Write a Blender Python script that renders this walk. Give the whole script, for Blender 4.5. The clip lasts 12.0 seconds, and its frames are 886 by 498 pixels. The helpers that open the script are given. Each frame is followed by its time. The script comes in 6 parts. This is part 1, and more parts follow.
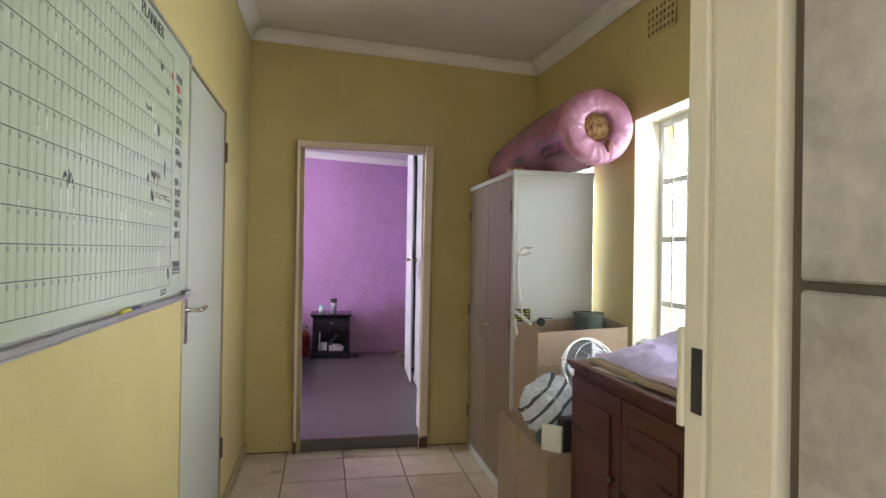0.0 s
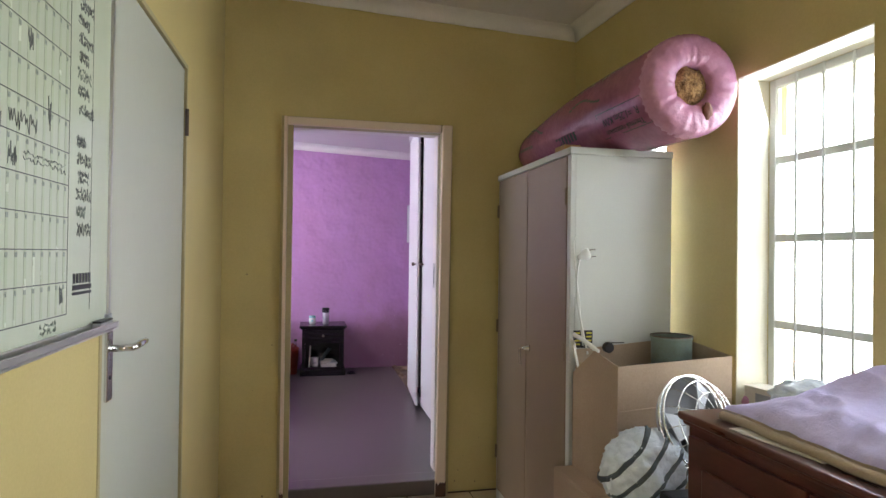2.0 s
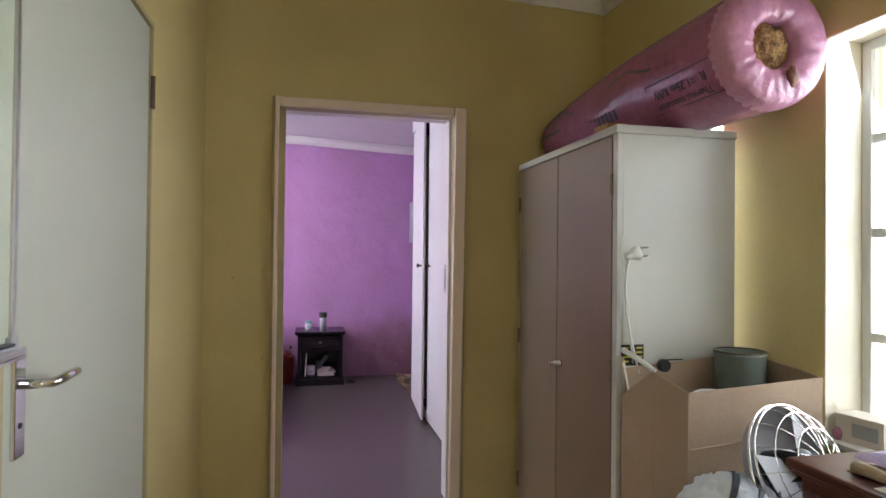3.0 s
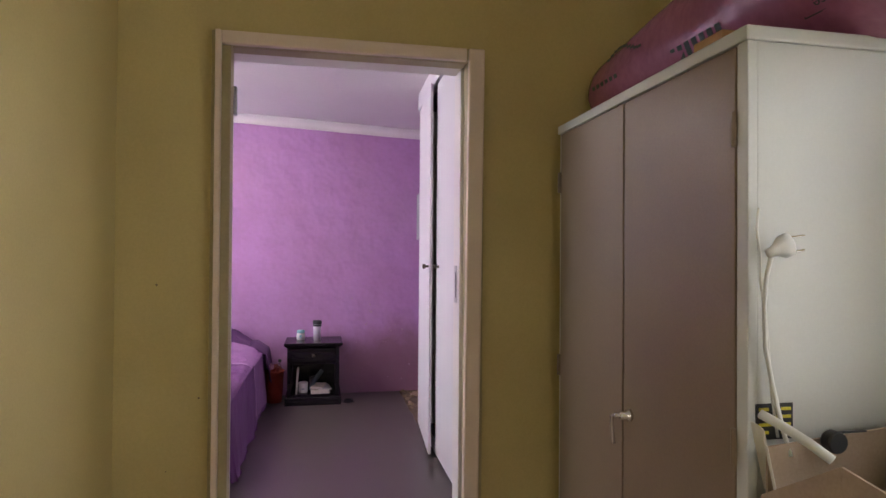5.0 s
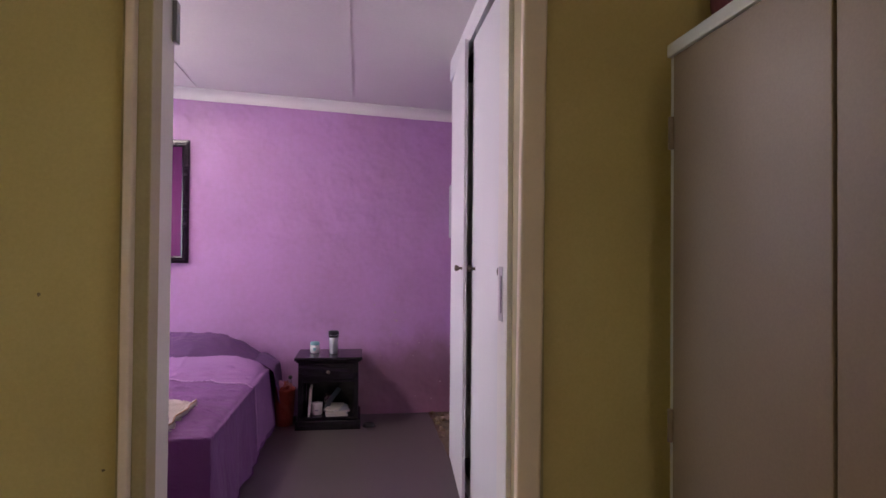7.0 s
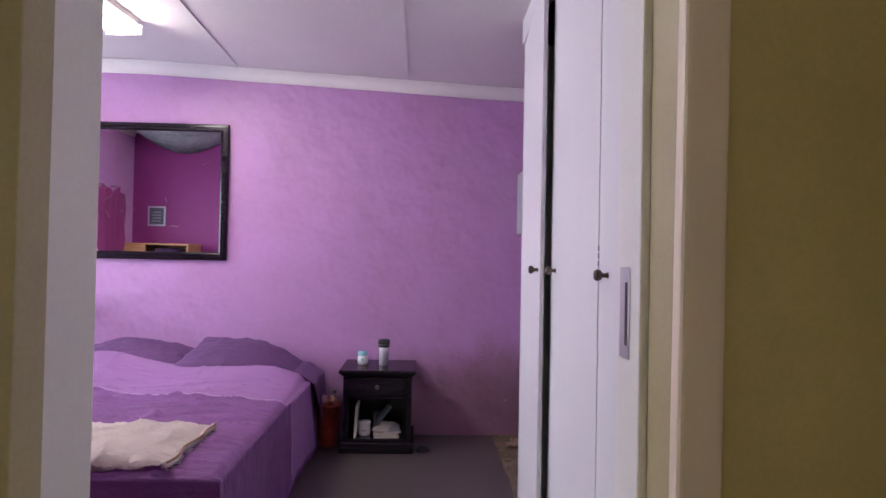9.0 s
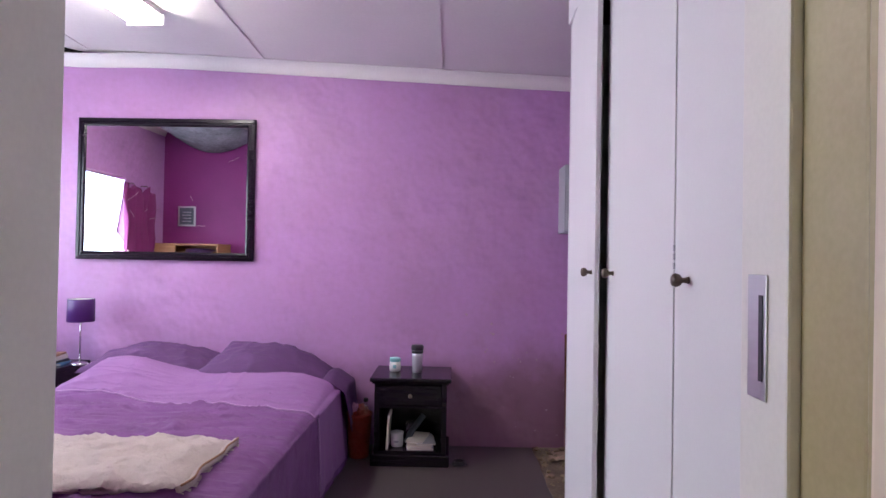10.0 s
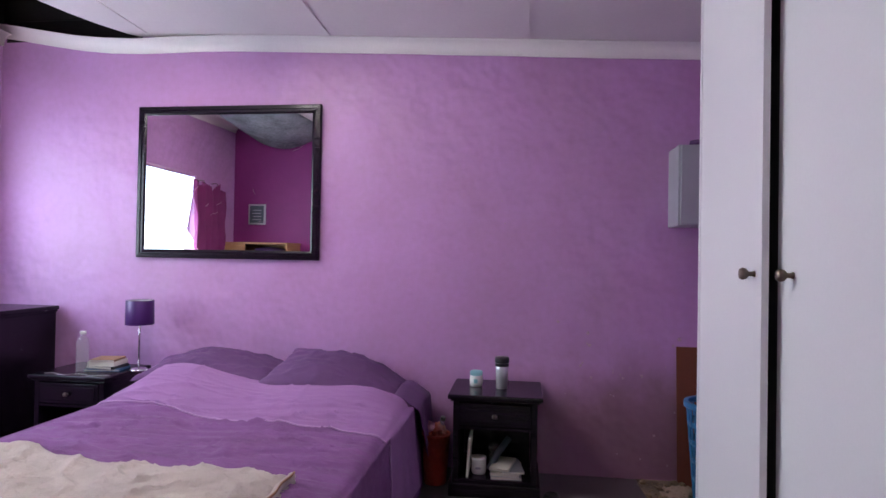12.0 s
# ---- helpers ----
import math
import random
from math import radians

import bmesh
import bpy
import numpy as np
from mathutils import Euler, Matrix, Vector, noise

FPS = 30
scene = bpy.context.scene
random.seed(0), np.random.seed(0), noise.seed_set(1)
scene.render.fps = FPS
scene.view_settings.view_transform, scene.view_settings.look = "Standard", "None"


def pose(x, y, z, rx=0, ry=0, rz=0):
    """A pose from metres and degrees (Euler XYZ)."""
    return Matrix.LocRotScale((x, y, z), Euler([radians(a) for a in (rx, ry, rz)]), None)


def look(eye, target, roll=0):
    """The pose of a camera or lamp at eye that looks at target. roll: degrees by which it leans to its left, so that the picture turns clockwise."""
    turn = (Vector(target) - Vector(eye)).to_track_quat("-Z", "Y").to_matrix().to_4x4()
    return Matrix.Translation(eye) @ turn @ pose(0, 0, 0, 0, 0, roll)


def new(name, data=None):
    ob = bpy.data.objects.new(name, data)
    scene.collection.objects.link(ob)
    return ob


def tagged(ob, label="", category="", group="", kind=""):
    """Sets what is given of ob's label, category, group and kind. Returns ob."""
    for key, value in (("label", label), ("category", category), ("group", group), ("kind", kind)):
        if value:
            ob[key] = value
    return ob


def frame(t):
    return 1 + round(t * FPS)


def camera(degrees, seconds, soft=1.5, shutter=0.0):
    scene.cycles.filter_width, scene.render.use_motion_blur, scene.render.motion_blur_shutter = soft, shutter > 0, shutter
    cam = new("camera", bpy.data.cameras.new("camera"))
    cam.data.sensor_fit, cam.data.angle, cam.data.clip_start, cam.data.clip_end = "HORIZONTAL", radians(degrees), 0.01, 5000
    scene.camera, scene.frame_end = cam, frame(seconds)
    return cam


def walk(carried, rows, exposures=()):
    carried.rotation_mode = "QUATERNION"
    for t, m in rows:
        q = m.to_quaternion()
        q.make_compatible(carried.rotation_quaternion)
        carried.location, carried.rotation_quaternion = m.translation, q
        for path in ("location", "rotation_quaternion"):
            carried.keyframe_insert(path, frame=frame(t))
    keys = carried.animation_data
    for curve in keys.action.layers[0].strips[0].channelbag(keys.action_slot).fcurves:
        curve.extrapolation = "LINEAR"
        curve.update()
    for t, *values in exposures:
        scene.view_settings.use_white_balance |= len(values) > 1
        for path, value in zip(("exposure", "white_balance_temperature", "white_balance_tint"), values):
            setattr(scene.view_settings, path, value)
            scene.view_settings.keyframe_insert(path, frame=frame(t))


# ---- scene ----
cam = camera(73.3, 12.0)
PATH = [
    (0, (-0.286, -0.041, 1.356), (0.105, 1.92, 1.366), 0.9),
    (0.5, (-0.296, 0.163, 1.356), (0.103, 2.123, 1.366), 0.9),
    (1, (-0.312, 0.351, 1.356), (0.102, 2.308, 1.368), 0.8),
    (1.5, (-0.315, 0.554, 1.36), (0.108, 2.509, 1.376), 0.8),
    (2, (-0.318, 0.755, 1.358), (0.112, 2.708, 1.377), 0.7),
    (2.5, (-0.319, 0.964, 1.342), (0.117, 2.916, 1.363), 0.6),
    (3, (-0.309, 1.167, 1.35), (0.13, 3.118, 1.374), 0.6),
    (3.5, (-0.262, 1.369, 1.349), (0.173, 3.321, 1.368), 0.3),
    (5.5, (-0.066, 2.153, 1.343), (0.307, 4.117, 1.368), 0.5),
    (6, (-0.021, 2.336, 1.339), (0.328, 4.306, 1.368), 0.5),
    (6.5, (0.014, 2.511, 1.324), (0.326, 4.486, 1.357), 0.6),
    (7, (0.024, 2.705, 1.325), (0.301, 4.685, 1.356), 0.5),
    (9, (0.07, 3.316, 1.312), (0.143, 5.314, 1.345), 1.1),
    (9.5, (0.053, 3.439, 1.314), (0.076, 5.439, 1.345), 1.1),
    (10, (0.037, 3.557, 1.317), (0.009, 5.557, 1.347), 1.0),
    (10.5, (0.012, 3.669, 1.315), (-0.068, 5.667, 1.346), 1.0),
    (11, (-0.023, 3.809, 1.314), (-0.158, 5.805, 1.344), 1.0),
    (11.5, (-0.057, 3.91, 1.303), (-0.25, 5.9, 1.335), 1.1),
    (12, (-0.069, 4.036, 1.306), (-0.33, 6.018, 1.332), 1.0),
]
walk(cam, [(t, look(eye, target, roll)) for t, eye, target, roll in PATH],
     [(0, 0.28, 6350, 12), (2, 0.18, 6350, 13), (3.5, 0.03, 6500, 16), (5.5, -0.13, 6900, 20), (7, -0.37, 6900, 22), (9, -0.2, 6450, 16), (10.5, -0.15, 6400, 11), (12, -0.52, 6350, 9)])

# ---- world, sun, window light ----
HALL_W, HALL_E, DOOR_Y, BED_Y, FAR_Y, BED_W, BED_Z = -0.785, 1.225, 4.09, 4.27, 7.5, -3.45, 0.08
world = bpy.data.worlds.new("sky")
scene.world = world
world.use_nodes = True
wn = world.node_tree.nodes
sky = wn.new("ShaderNodeTexSky")
sky.sky_type, sky.sun_disc, sky.sun_elevation, sky.sun_rotation = "NISHITA", False, radians(58), radians(-58)
world.node_tree.links.new(sky.outputs[0], wn["Background"].inputs[0])
wn["Background"].inputs[1].default_value = 0.15
sun_data = bpy.data.lights.new("sun", "SUN")
sun_data.energy, sun_data.angle, sun_data.color = 5.0, radians(0.6), (1.0, 0.95, 0.87)
sun = new("sun", sun_data)
sun.matrix_world = look((-16, 10, 30), (0, 0, 0))


def window_light(x, y0, y1, z0, z1, way, watts, color, fall=0.15):
    data = bpy.data.lights.new("window_light", "AREA")
    data.shape, data.size, data.size_y, data.energy, data.color = "RECTANGLE", y1 - y0, z1 - z0, watts, color
    ob = new("window_light", data)
    y, z = (y0 + y1) / 2, (z0 + z1) / 2
    ob.matrix_world = look((x, y, z), (x + way, y, z - fall))
    return ob


SKYLIGHT, LAWNLIGHT = (0.72, 0.85, 1.0), (0.98, 1.0, 0.80)
for y0, y1, watts in ((3.10, 3.74, 36), (2.05, 2.77, 24), (1.08, 1.82, 24)):
    window_light(1.5, y0, y1, 0.75, 2.1, -1, watts * 0.72, SKYLIGHT, 0.32)
    window_light(1.49, y0, y1, 0.75, 2.1, -1, watts * 0.42, LAWNLIGHT, -0.12)
window_light(-3.53, 5.13, 7.22, 0.98, 2.09, 1, 54, (0.60, 0.77, 1.0))
window_light(-3.52, 5.13, 7.22, 0.98, 2.09, 1, 13, (1.0, 0.97, 0.9), -0.7)
# Fill lamps at two unseen, assumed back-room windows behind the start.
window_light(-1.64, -1.5, -0.3, 0.95, 2.1, 1, 17, (1.0, 0.96, 0.91))
south_fill = bpy.data.lights.new("window_light", "AREA")
south_fill.shape, south_fill.size, south_fill.size_y, south_fill.energy, south_fill.color = "RECTANGLE", 1.2, 1.1, 17, (1.0, 0.95, 0.89)
new("window_light", south_fill).matrix_world = look((-0.65, -1.93, 1.5), (-0.65, 0, 1.35))


# ---- materials ----
def material(name, color, rough=0.6, var=0.12, scale=6.0, fine=90.0, bump=0.15, depth=0.002, metal=0.0, lump=0.0, lump_scale=5.0, lump_detail=5, lump_depth=0.03, tint=None, per_object=0.0, stretch=(1, 1, 1), gloss=0.5):
    m = bpy.data.materials.new(name)
    m.use_nodes = True
    n, l = m.node_tree.nodes, m.node_tree.links
    p = n["Principled BSDF"]
    p.inputs["Metallic"].default_value = metal
    p.inputs["Specular IOR Level"].default_value = gloss
    co = n.new("ShaderNodeTexCoord")
    mp = n.new("ShaderNodeMapping")
    mp.inputs["Scale"].default_value = stretch
    l.new(co.outputs["Object"], mp.inputs[0])
    big, small = n.new("ShaderNodeTexNoise"), n.new("ShaderNodeTexNoise")
    big.inputs["Scale"].default_value, big.inputs["Detail"].default_value = scale, 6
    small.inputs["Scale"].default_value, small.inputs["Detail"].default_value = fine, 4
    l.new(mp.outputs[0], big.inputs[0])
    l.new(mp.outputs[0], small.inputs[0])
    mixf = n.new("ShaderNodeMath")
    mixf.operation, mixf.inputs[1].default_value = "MULTIPLY_ADD", 0.35
    l.new(small.outputs[0], mixf.inputs[0])
    sc = n.new("ShaderNodeMath")
    sc.operation, sc.inputs[1].default_value = "MULTIPLY", 0.65
    l.new(big.outputs[0], sc.inputs[0])
    l.new(sc.outputs[0], mixf.inputs[2])
    val = mixf.outputs[0]
    if per_object:
        info, add, mul = n.new("ShaderNodeObjectInfo"), n.new("ShaderNodeMath"), n.new("ShaderNodeMath")
        mul.operation, mul.inputs[1].default_value, mul.inputs[2].default_value = "MULTIPLY_ADD", per_object, -per_object / 2
        l.new(info.outputs["Random"], mul.inputs[0])
        l.new(mul.outputs[0], add.inputs[0])
        l.new(val, add.inputs[1])
        val = add.outputs[0]
    ramp = n.new("ShaderNodeValToRGB")
    e = ramp.color_ramp.elements
    t = tint or color
    e[0].position, e[1].position = 0.3, 0.7
    e[0].color = (*[c * (1 - var) for c in t], 1)
    e[1].color = (*[min(1, c * (1 + var)) for c in color], 1)
    l.new(val, ramp.inputs[0])
    l.new(ramp.outputs[0], p.inputs["Base Color"])
    rr = n.new("ShaderNodeMapRange")
    rr.inputs[3].default_value, rr.inputs[4].default_value = max(0.02, rough - 0.08), min(1, rough + 0.08)
    l.new(big.outputs[0], rr.inputs[0])
    l.new(rr.outputs[0], p.inputs["Roughness"])
    if bump:
        b = n.new("ShaderNodeBump")
        b.inputs["Strength"].default_value, b.inputs["Distance"].default_value = bump, depth
        l.new(small.outputs[0], b.inputs["Height"])
        if lump:
            ln, lb = n.new("ShaderNodeTexNoise"), n.new("ShaderNodeBump")
            ln.inputs["Scale"].default_value, ln.inputs["Detail"].default_value = lump_scale, lump_detail
            lb.inputs["Strength"].default_value, lb.inputs["Distance"].default_value = lump, lump_depth
            l.new(mp.outputs[0], ln.inputs[0])
            l.new(ln.outputs[0], lb.inputs["Height"])
            l.new(lb.outputs[0], b.inputs["Normal"])
        l.new(b.outputs[0], p.inputs["Normal"])
    return m


def glowing(name, color, strength):
    m = bpy.data.materials.new(name)
    m.use_nodes = True
    p = m.node_tree.nodes["Principled BSDF"]
    p.inputs["Base Color"].default_value = (*color, 1)
    p.inputs["Emission Color"].default_value = (*color, 1)
    p.inputs["Emission Strength"].default_value = strength
    return m


def clear(name, color=(1, 1, 1), rough=0.02, ior=1.45):
    m = bpy.data.materials.new(name)
    m.use_nodes = True
    p = m.node_tree.nodes["Principled BSDF"]
    p.inputs["Base Color"].default_value = (*color, 1)
    p.inputs["Roughness"].default_value, p.inputs["IOR"].default_value = rough, ior
    p.inputs["Transmission Weight"].default_value = 1.0
    return m


YELLOW = material("cream_yellow_paint", (0.60, 0.49, 0.215), 0.5, 0.07, 2.5, 140, 0.12, 0.001, lump=0.05, lump_scale=3, tint=(0.57, 0.455, 0.185))
PURPLE = material("lilac_plaster_paint", (0.50, 0.265, 0.545), 0.46, 0.06, 2.0, 26, 0.35, 0.004, lump=0.9, lump_scale=5.5, lump_detail=2.0, lump_depth=0.032, tint=(0.47, 0.25, 0.46))


def damp_patch(m, centre, size, color):
    """A brownish damp stain with a ragged edge round one place of a wall."""
    n, l = m.node_tree.nodes, m.node_tree.links
    co, mp, ln, no, ad, mr, mx = (n.new("ShaderNode" + k) for k in ("TexCoord", "Mapping", "VectorMath", "TexNoise", "Math", "MapRange", "Mix"))
    mp.vector_type = "TEXTURE"
    mp.inputs["Location"].default_value, mp.inputs["Scale"].default_value = centre, size
    l.new(co.outputs["Object"], mp.inputs[0])
    ln.operation = "LENGTH"
    l.new(mp.outputs[0], ln.inputs[0])
    no.inputs["Scale"].default_value, no.inputs["Detail"].default_value = 4.5, 7
    l.new(co.outputs["Object"], no.inputs[0])
    ad.operation, ad.inputs[1].default_value = "MULTIPLY_ADD", 1.5
    l.new(no.outputs[0], ad.inputs[0])
    l.new(ln.outputs["Value"], ad.inputs[2])
    mr.inputs[1].default_value, mr.inputs[2].default_value = 1.4, 2.15
    mr.inputs[3].default_value, mr.inputs[4].default_value = 0.85, 0.0
    l.new(ad.outputs[0], mr.inputs[0])
    mx.data_type = "RGBA"
    p = n["Principled BSDF"]
    old = p.inputs["Base Color"].links[0].from_socket
    l.new(mr.outputs[0], mx.inputs[0])
    l.new(old, mx.inputs[6])
    mx.inputs[7].default_value = (*color, 1)
    l.new(mx.outputs[2], p.inputs["Base Color"])


damp_patch(PURPLE, (0.55, 7.5, 0.22), (0.75, 1.0, 0.42), (0.29, 0.150, 0.205))
MAGENTA = material("magenta_plaster_paint", (0.24, 0.026, 0.175), 0.55, 0.12, 2.2, 60, 0.2, 0.003, lump=0.3)
CEIL = material("white_ceiling_board", (0.74, 0.70, 0.68), 0.7, 0.06, 1.5, 60, 0.08, 0.001)
CORNICE = material("white_cornice_plaster", (0.80, 0.77, 0.74), 0.6, 0.06, 3, 80, 0.08, 0.001)
FRAME = material("cream_steel_paint", (0.44, 0.37, 0.20), 0.42, 0.08, 4, 120, 0.08, 0.0008, tint=(0.40, 0.33, 0.165))
# Paler than FRAME: the hall light on the lip is in its colour.
LIP = material("pinkish_cream_lit_lip", (0.80, 0.66, 0.54), 0.45, 0.05, 4, 120, 0.06, 0.0006)
HALLFRAME = material("greyed_cream_steel_paint", (0.60, 0.575, 0.45), 0.42, 0.08, 4, 120, 0.08, 0.0008)
JAMB = material("off_white_steel_paint", (0.80, 0.76, 0.73), 0.4, 0.06, 4, 120, 0.08, 0.0008)
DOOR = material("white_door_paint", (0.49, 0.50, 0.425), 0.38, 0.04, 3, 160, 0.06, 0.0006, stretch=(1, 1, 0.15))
CLOSET = material("white_melamine", (0.76, 0.75, 0.76), 0.42, 0.03, 2, 120, 0.05, 0.0005)
TILE = material("beige_floor_tile", (0.66, 0.57, 0.47), 0.3, 0.12, 5, 60, 0.05, 0.0008, per_object=0.18, tint=(0.56, 0.46, 0.36))
GROUT = material("dark_grout", (0.10, 0.08, 0.06), 0.9, 0.2, 10, 200, 0.3)
SCREED = material("grey_vinyl_floor", (0.092, 0.077, 0.074), 0.30, 0.05, 1.6, 45, 0.0)
SCREED.node_tree.links.remove(SCREED.node_tree.nodes["Principled BSDF"].inputs["Roughness"].links[0])
SCREED.node_tree.nodes["Principled BSDF"].inputs["Roughness"].default_value = 0.32
GREYTILE = material("grey_wall_tile", (0.36, 0.35, 0.32), 0.3, 0.28, 7, 40, 0.06, 0.001, tint=(0.30, 0.28, 0.25))
BOARDW = material("glossy_whiteboard", (0.50, 0.54, 0.42), 0.14, 0.03, 2, 60, 0.02, 0.0003)
ALU = material("brushed_aluminium", (0.55, 0.55, 0.54), 0.35, 0.08, 5, 160, 0.06, 0.0004, metal=0.9, stretch=(1, 0.1, 1))
BRIGHTSTEEL = material("bright_brushed_steel", (0.8, 0.8, 0.82), 0.3, 0.04, 6, 100, 0.0, metal=0.75)
CHROME = material("chrome", (0.75, 0.75, 0.74), 0.14, 0.04, 6, 100, 0.0, metal=1.0)
INK = material("black_marker_ink", (0.02, 0.02, 0.025), 0.5, 0.2, 30, 200, 0.0)
NOTE = material("faded_marker_ink", (0.13, 0.14, 0.13), 0.5, 0.3, 40, 200, 0.0)
INKGREY = material("grey_print", (0.22, 0.25, 0.21), 0.5, 0.1, 30, 200, 0.0)
PALEPRINT = material("pale_green_print", (0.45, 0.505, 0.37), 0.25, 0.03, 10, 200, 0.0)
REDINK = material("red_marker_ink", (0.5, 0.06, 0.03), 0.5, 0.2, 30, 200, 0.0)
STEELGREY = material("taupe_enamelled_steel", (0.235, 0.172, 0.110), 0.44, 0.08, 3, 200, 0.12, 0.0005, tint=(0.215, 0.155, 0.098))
STEELWHITE = material("cream_enamelled_steel", (0.58, 0.59, 0.555), 0.4, 0.05, 3, 160, 0.08, 0.0006)
PINKWRAP = material("pink_plastic_wrap", (0.36, 0.125, 0.21), 0.24, 0.10, 5, 40, 0.3, 0.004, lump=0.35, lump_scale=6, tint=(0.30, 0.095, 0.17))
PINKPALE = material("pale_pink_plastic", (0.55, 0.26, 0.38), 0.22, 0.14, 10, 60, 0.3, 0.003, lump=0.4, lump_scale=16, tint=(0.52, 0.23, 0.34))
WOOL = material("brown_mineral_wool", (0.42, 0.25, 0.10), 0.95, 0.5, 40, 160, 1.0, 0.01, tint=(0.22, 0.10, 0.04))
CARD = material("brown_cardboard", (0.42, 0.315, 0.225), 0.8, 0.10, 3, 150, 0.15, 0.001, tint=(0.37, 0.265, 0.18))
TAPE = material("clear_brown_tape", (0.50, 0.34, 0.2), 0.25, 0.1, 6, 60, 0.1)
TEAL = material("weathered_teal_plastic", (0.15, 0.20, 0.185), 0.45, 0.3, 25, 140, 0.3, 0.002, tint=(0.22, 0.24, 0.19))
MAHOG = material("dark_mahogany", (0.105, 0.028, 0.020), 0.3, 0.25, 6, 90, 0.12, 0.0008, stretch=(6, 0.6, 6), tint=(0.055, 0.016, 0.012))
LILACCLOTH = material("lilac_cotton", (0.64, 0.57, 0.86), 0.9, 0.10, 7, 260, 0.5, 0.002, lump=0.3, lump_scale=20)
CREAMPAD = material("cream_wadding", (0.42, 0.33, 0.235), 0.95, 0.14, 9, 200, 0.6, 0.003)
REDPL = material("red_plastic", (0.68, 0.03, 0.06), 0.3, 0.06, 6, 60, 0.05)
WHITEPL = material("white_plastic", (0.74, 0.74, 0.70), 0.35, 0.05, 8, 80, 0.05)
BAGWHITE = material("white_plastic_bag", (0.70, 0.77, 0.87), 0.5, 0.10, 14, 70, 0.4, 0.004, lump=0.5, lump_scale=22)
STRIPE = material("grey_stripe", (0.08, 0.10, 0.12), 0.6, 0.1, 20, 120, 0.2)
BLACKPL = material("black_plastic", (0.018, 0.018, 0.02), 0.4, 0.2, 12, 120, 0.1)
BLACKWOOD = material("black_stained_wood", (0.008, 0.004, 0.010), 0.24, 0.35, 6, 90, 0.12, 0.0008, stretch=(0.6, 6, 6), gloss=0.3)
BEDSHEET = material("mauve_bedspread", (0.195, 0.077, 0.23), 0.85, 0.10, 5, 320, 0.4, 0.002, stretch=(0.55, 1.6, 1), lump=1.0, lump_scale=9, tint=(0.17, 0.064, 0.195))
SHEETPALE = material("pale_mauve_sheet", (0.30, 0.145, 0.34), 0.85, 0.08, 5, 320, 0.35, 0.0012, stretch=(0.6, 1.4, 1), lump=0.55, lump_scale=8)
SEAM = material("pale_mauve_seam", (0.40, 0.23, 0.44), 0.85, 0.06, 8, 300, 0.3, 0.001)
PILLOWM = material("dark_mauve_pillowcase", (0.115, 0.047, 0.145), 0.85, 0.12, 6, 320, 0.35, 0.0012, lump=0.2, lump_scale=14)
TOWEL = material("cream_towelling", (0.49, 0.43, 0.385), 0.97, 0.14, 9, 260, 1.0, 0.004, lump=0.8, lump_scale=20)
BROWNTRIM = material("brown_hem", (0.30, 0.17, 0.10), 0.9, 0.1, 9, 200, 0.3)
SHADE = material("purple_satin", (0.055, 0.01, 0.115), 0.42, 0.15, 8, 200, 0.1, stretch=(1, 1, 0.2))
PINE = material("pine_wood", (0.48, 0.27, 0.11), 0.5, 0.2, 5, 80, 0.1, stretch=(0.6, 6, 6), tint=(0.40, 0.20, 0.08))
BOARDRED = material("red_brown_hardboard", (0.16, 0.045, 0.02), 0.6, 0.2, 5, 120, 0.1)
CURTAIN = material("magenta_curtain", (0.20, 0.02, 0.125), 0.8, 0.15, 6, 200, 0.2)
ORANGE = material("orange_plastic", (0.30, 0.032, 0.015), 0.6, 0.2, 8, 80, 0.4, 0.004, lump=0.8, lump_scale=22)
BLUEPL = material("blue_plastic", (0.03, 0.16, 0.32), 0.35, 0.1, 8, 80, 0.1)
AQUA = material("aqua_plastic", (0.25, 0.55, 0.56), 0.4, 0.05, 8, 80, 0.05)
PAPER = material("paper", (0.66, 0.62, 0.54), 0.85, 0.08, 12, 120, 0.1)
YELLOWPL = material("yellow_plastic", (0.65, 0.58, 0.05), 0.35, 0.06, 8, 80, 0.05)
INDIGO = material("indigo_print", (0.06, 0.04, 0.20), 0.4, 0.1, 20, 80, 0.05)
GREYMETAL = material("grey_painted_metal", (0.36, 0.37, 0.40), 0.4, 0.06, 5, 90, 0.05)
BRONZE = material("antique_brass", (0.13, 0.10, 0.08), 0.36, 0.25, 20, 100, 0.1, metal=0.85)
RUBBLE = material("broken_plaster", (0.30, 0.24, 0.14), 0.95, 0.3, 14, 90, 0.6, 0.004, tint=(0.2, 0.14, 0.08))
CHIP = material("pale_pink_plaster", (0.50, 0.33, 0.42), 0.9, 0.25, 30, 120, 0.4)
# Near-black: the shade of the roof space is put into the colour.
VOID = material("roof_shade_black", (0.012, 0.009, 0.008), 0.9, 0.4, 6, 60, 0.3)
STAINED = material("stained_ceiling_board", (0.26, 0.28, 0.30), 0.8, 0.4, 4, 40, 0.3, 0.004, tint=(0.10, 0.12, 0.13))
GARDEN = material("dry_lawn", (0.20, 0.19, 0.08), 0.95, 0.3, 1.2, 30, 0.4, 0.02)
YARDWALL = material("cream_yard_wall", (0.68, 0.60, 0.46), 0.8, 0.12, 2, 60, 0.3)
BARK = material("bark", (0.14, 0.10, 0.07), 0.9, 0.3, 6, 40, 0.6, 0.01)
LEAF = material("leaf", (0.20, 0.28, 0.12), 0.55, 0.3, 3, 40, 0.1)
GLASS = clear("window_glass")
PET = material("clear_bottle_plastic", (0.80, 0.82, 0.84), 0.15, 0.05, 8, 60, 0.0)
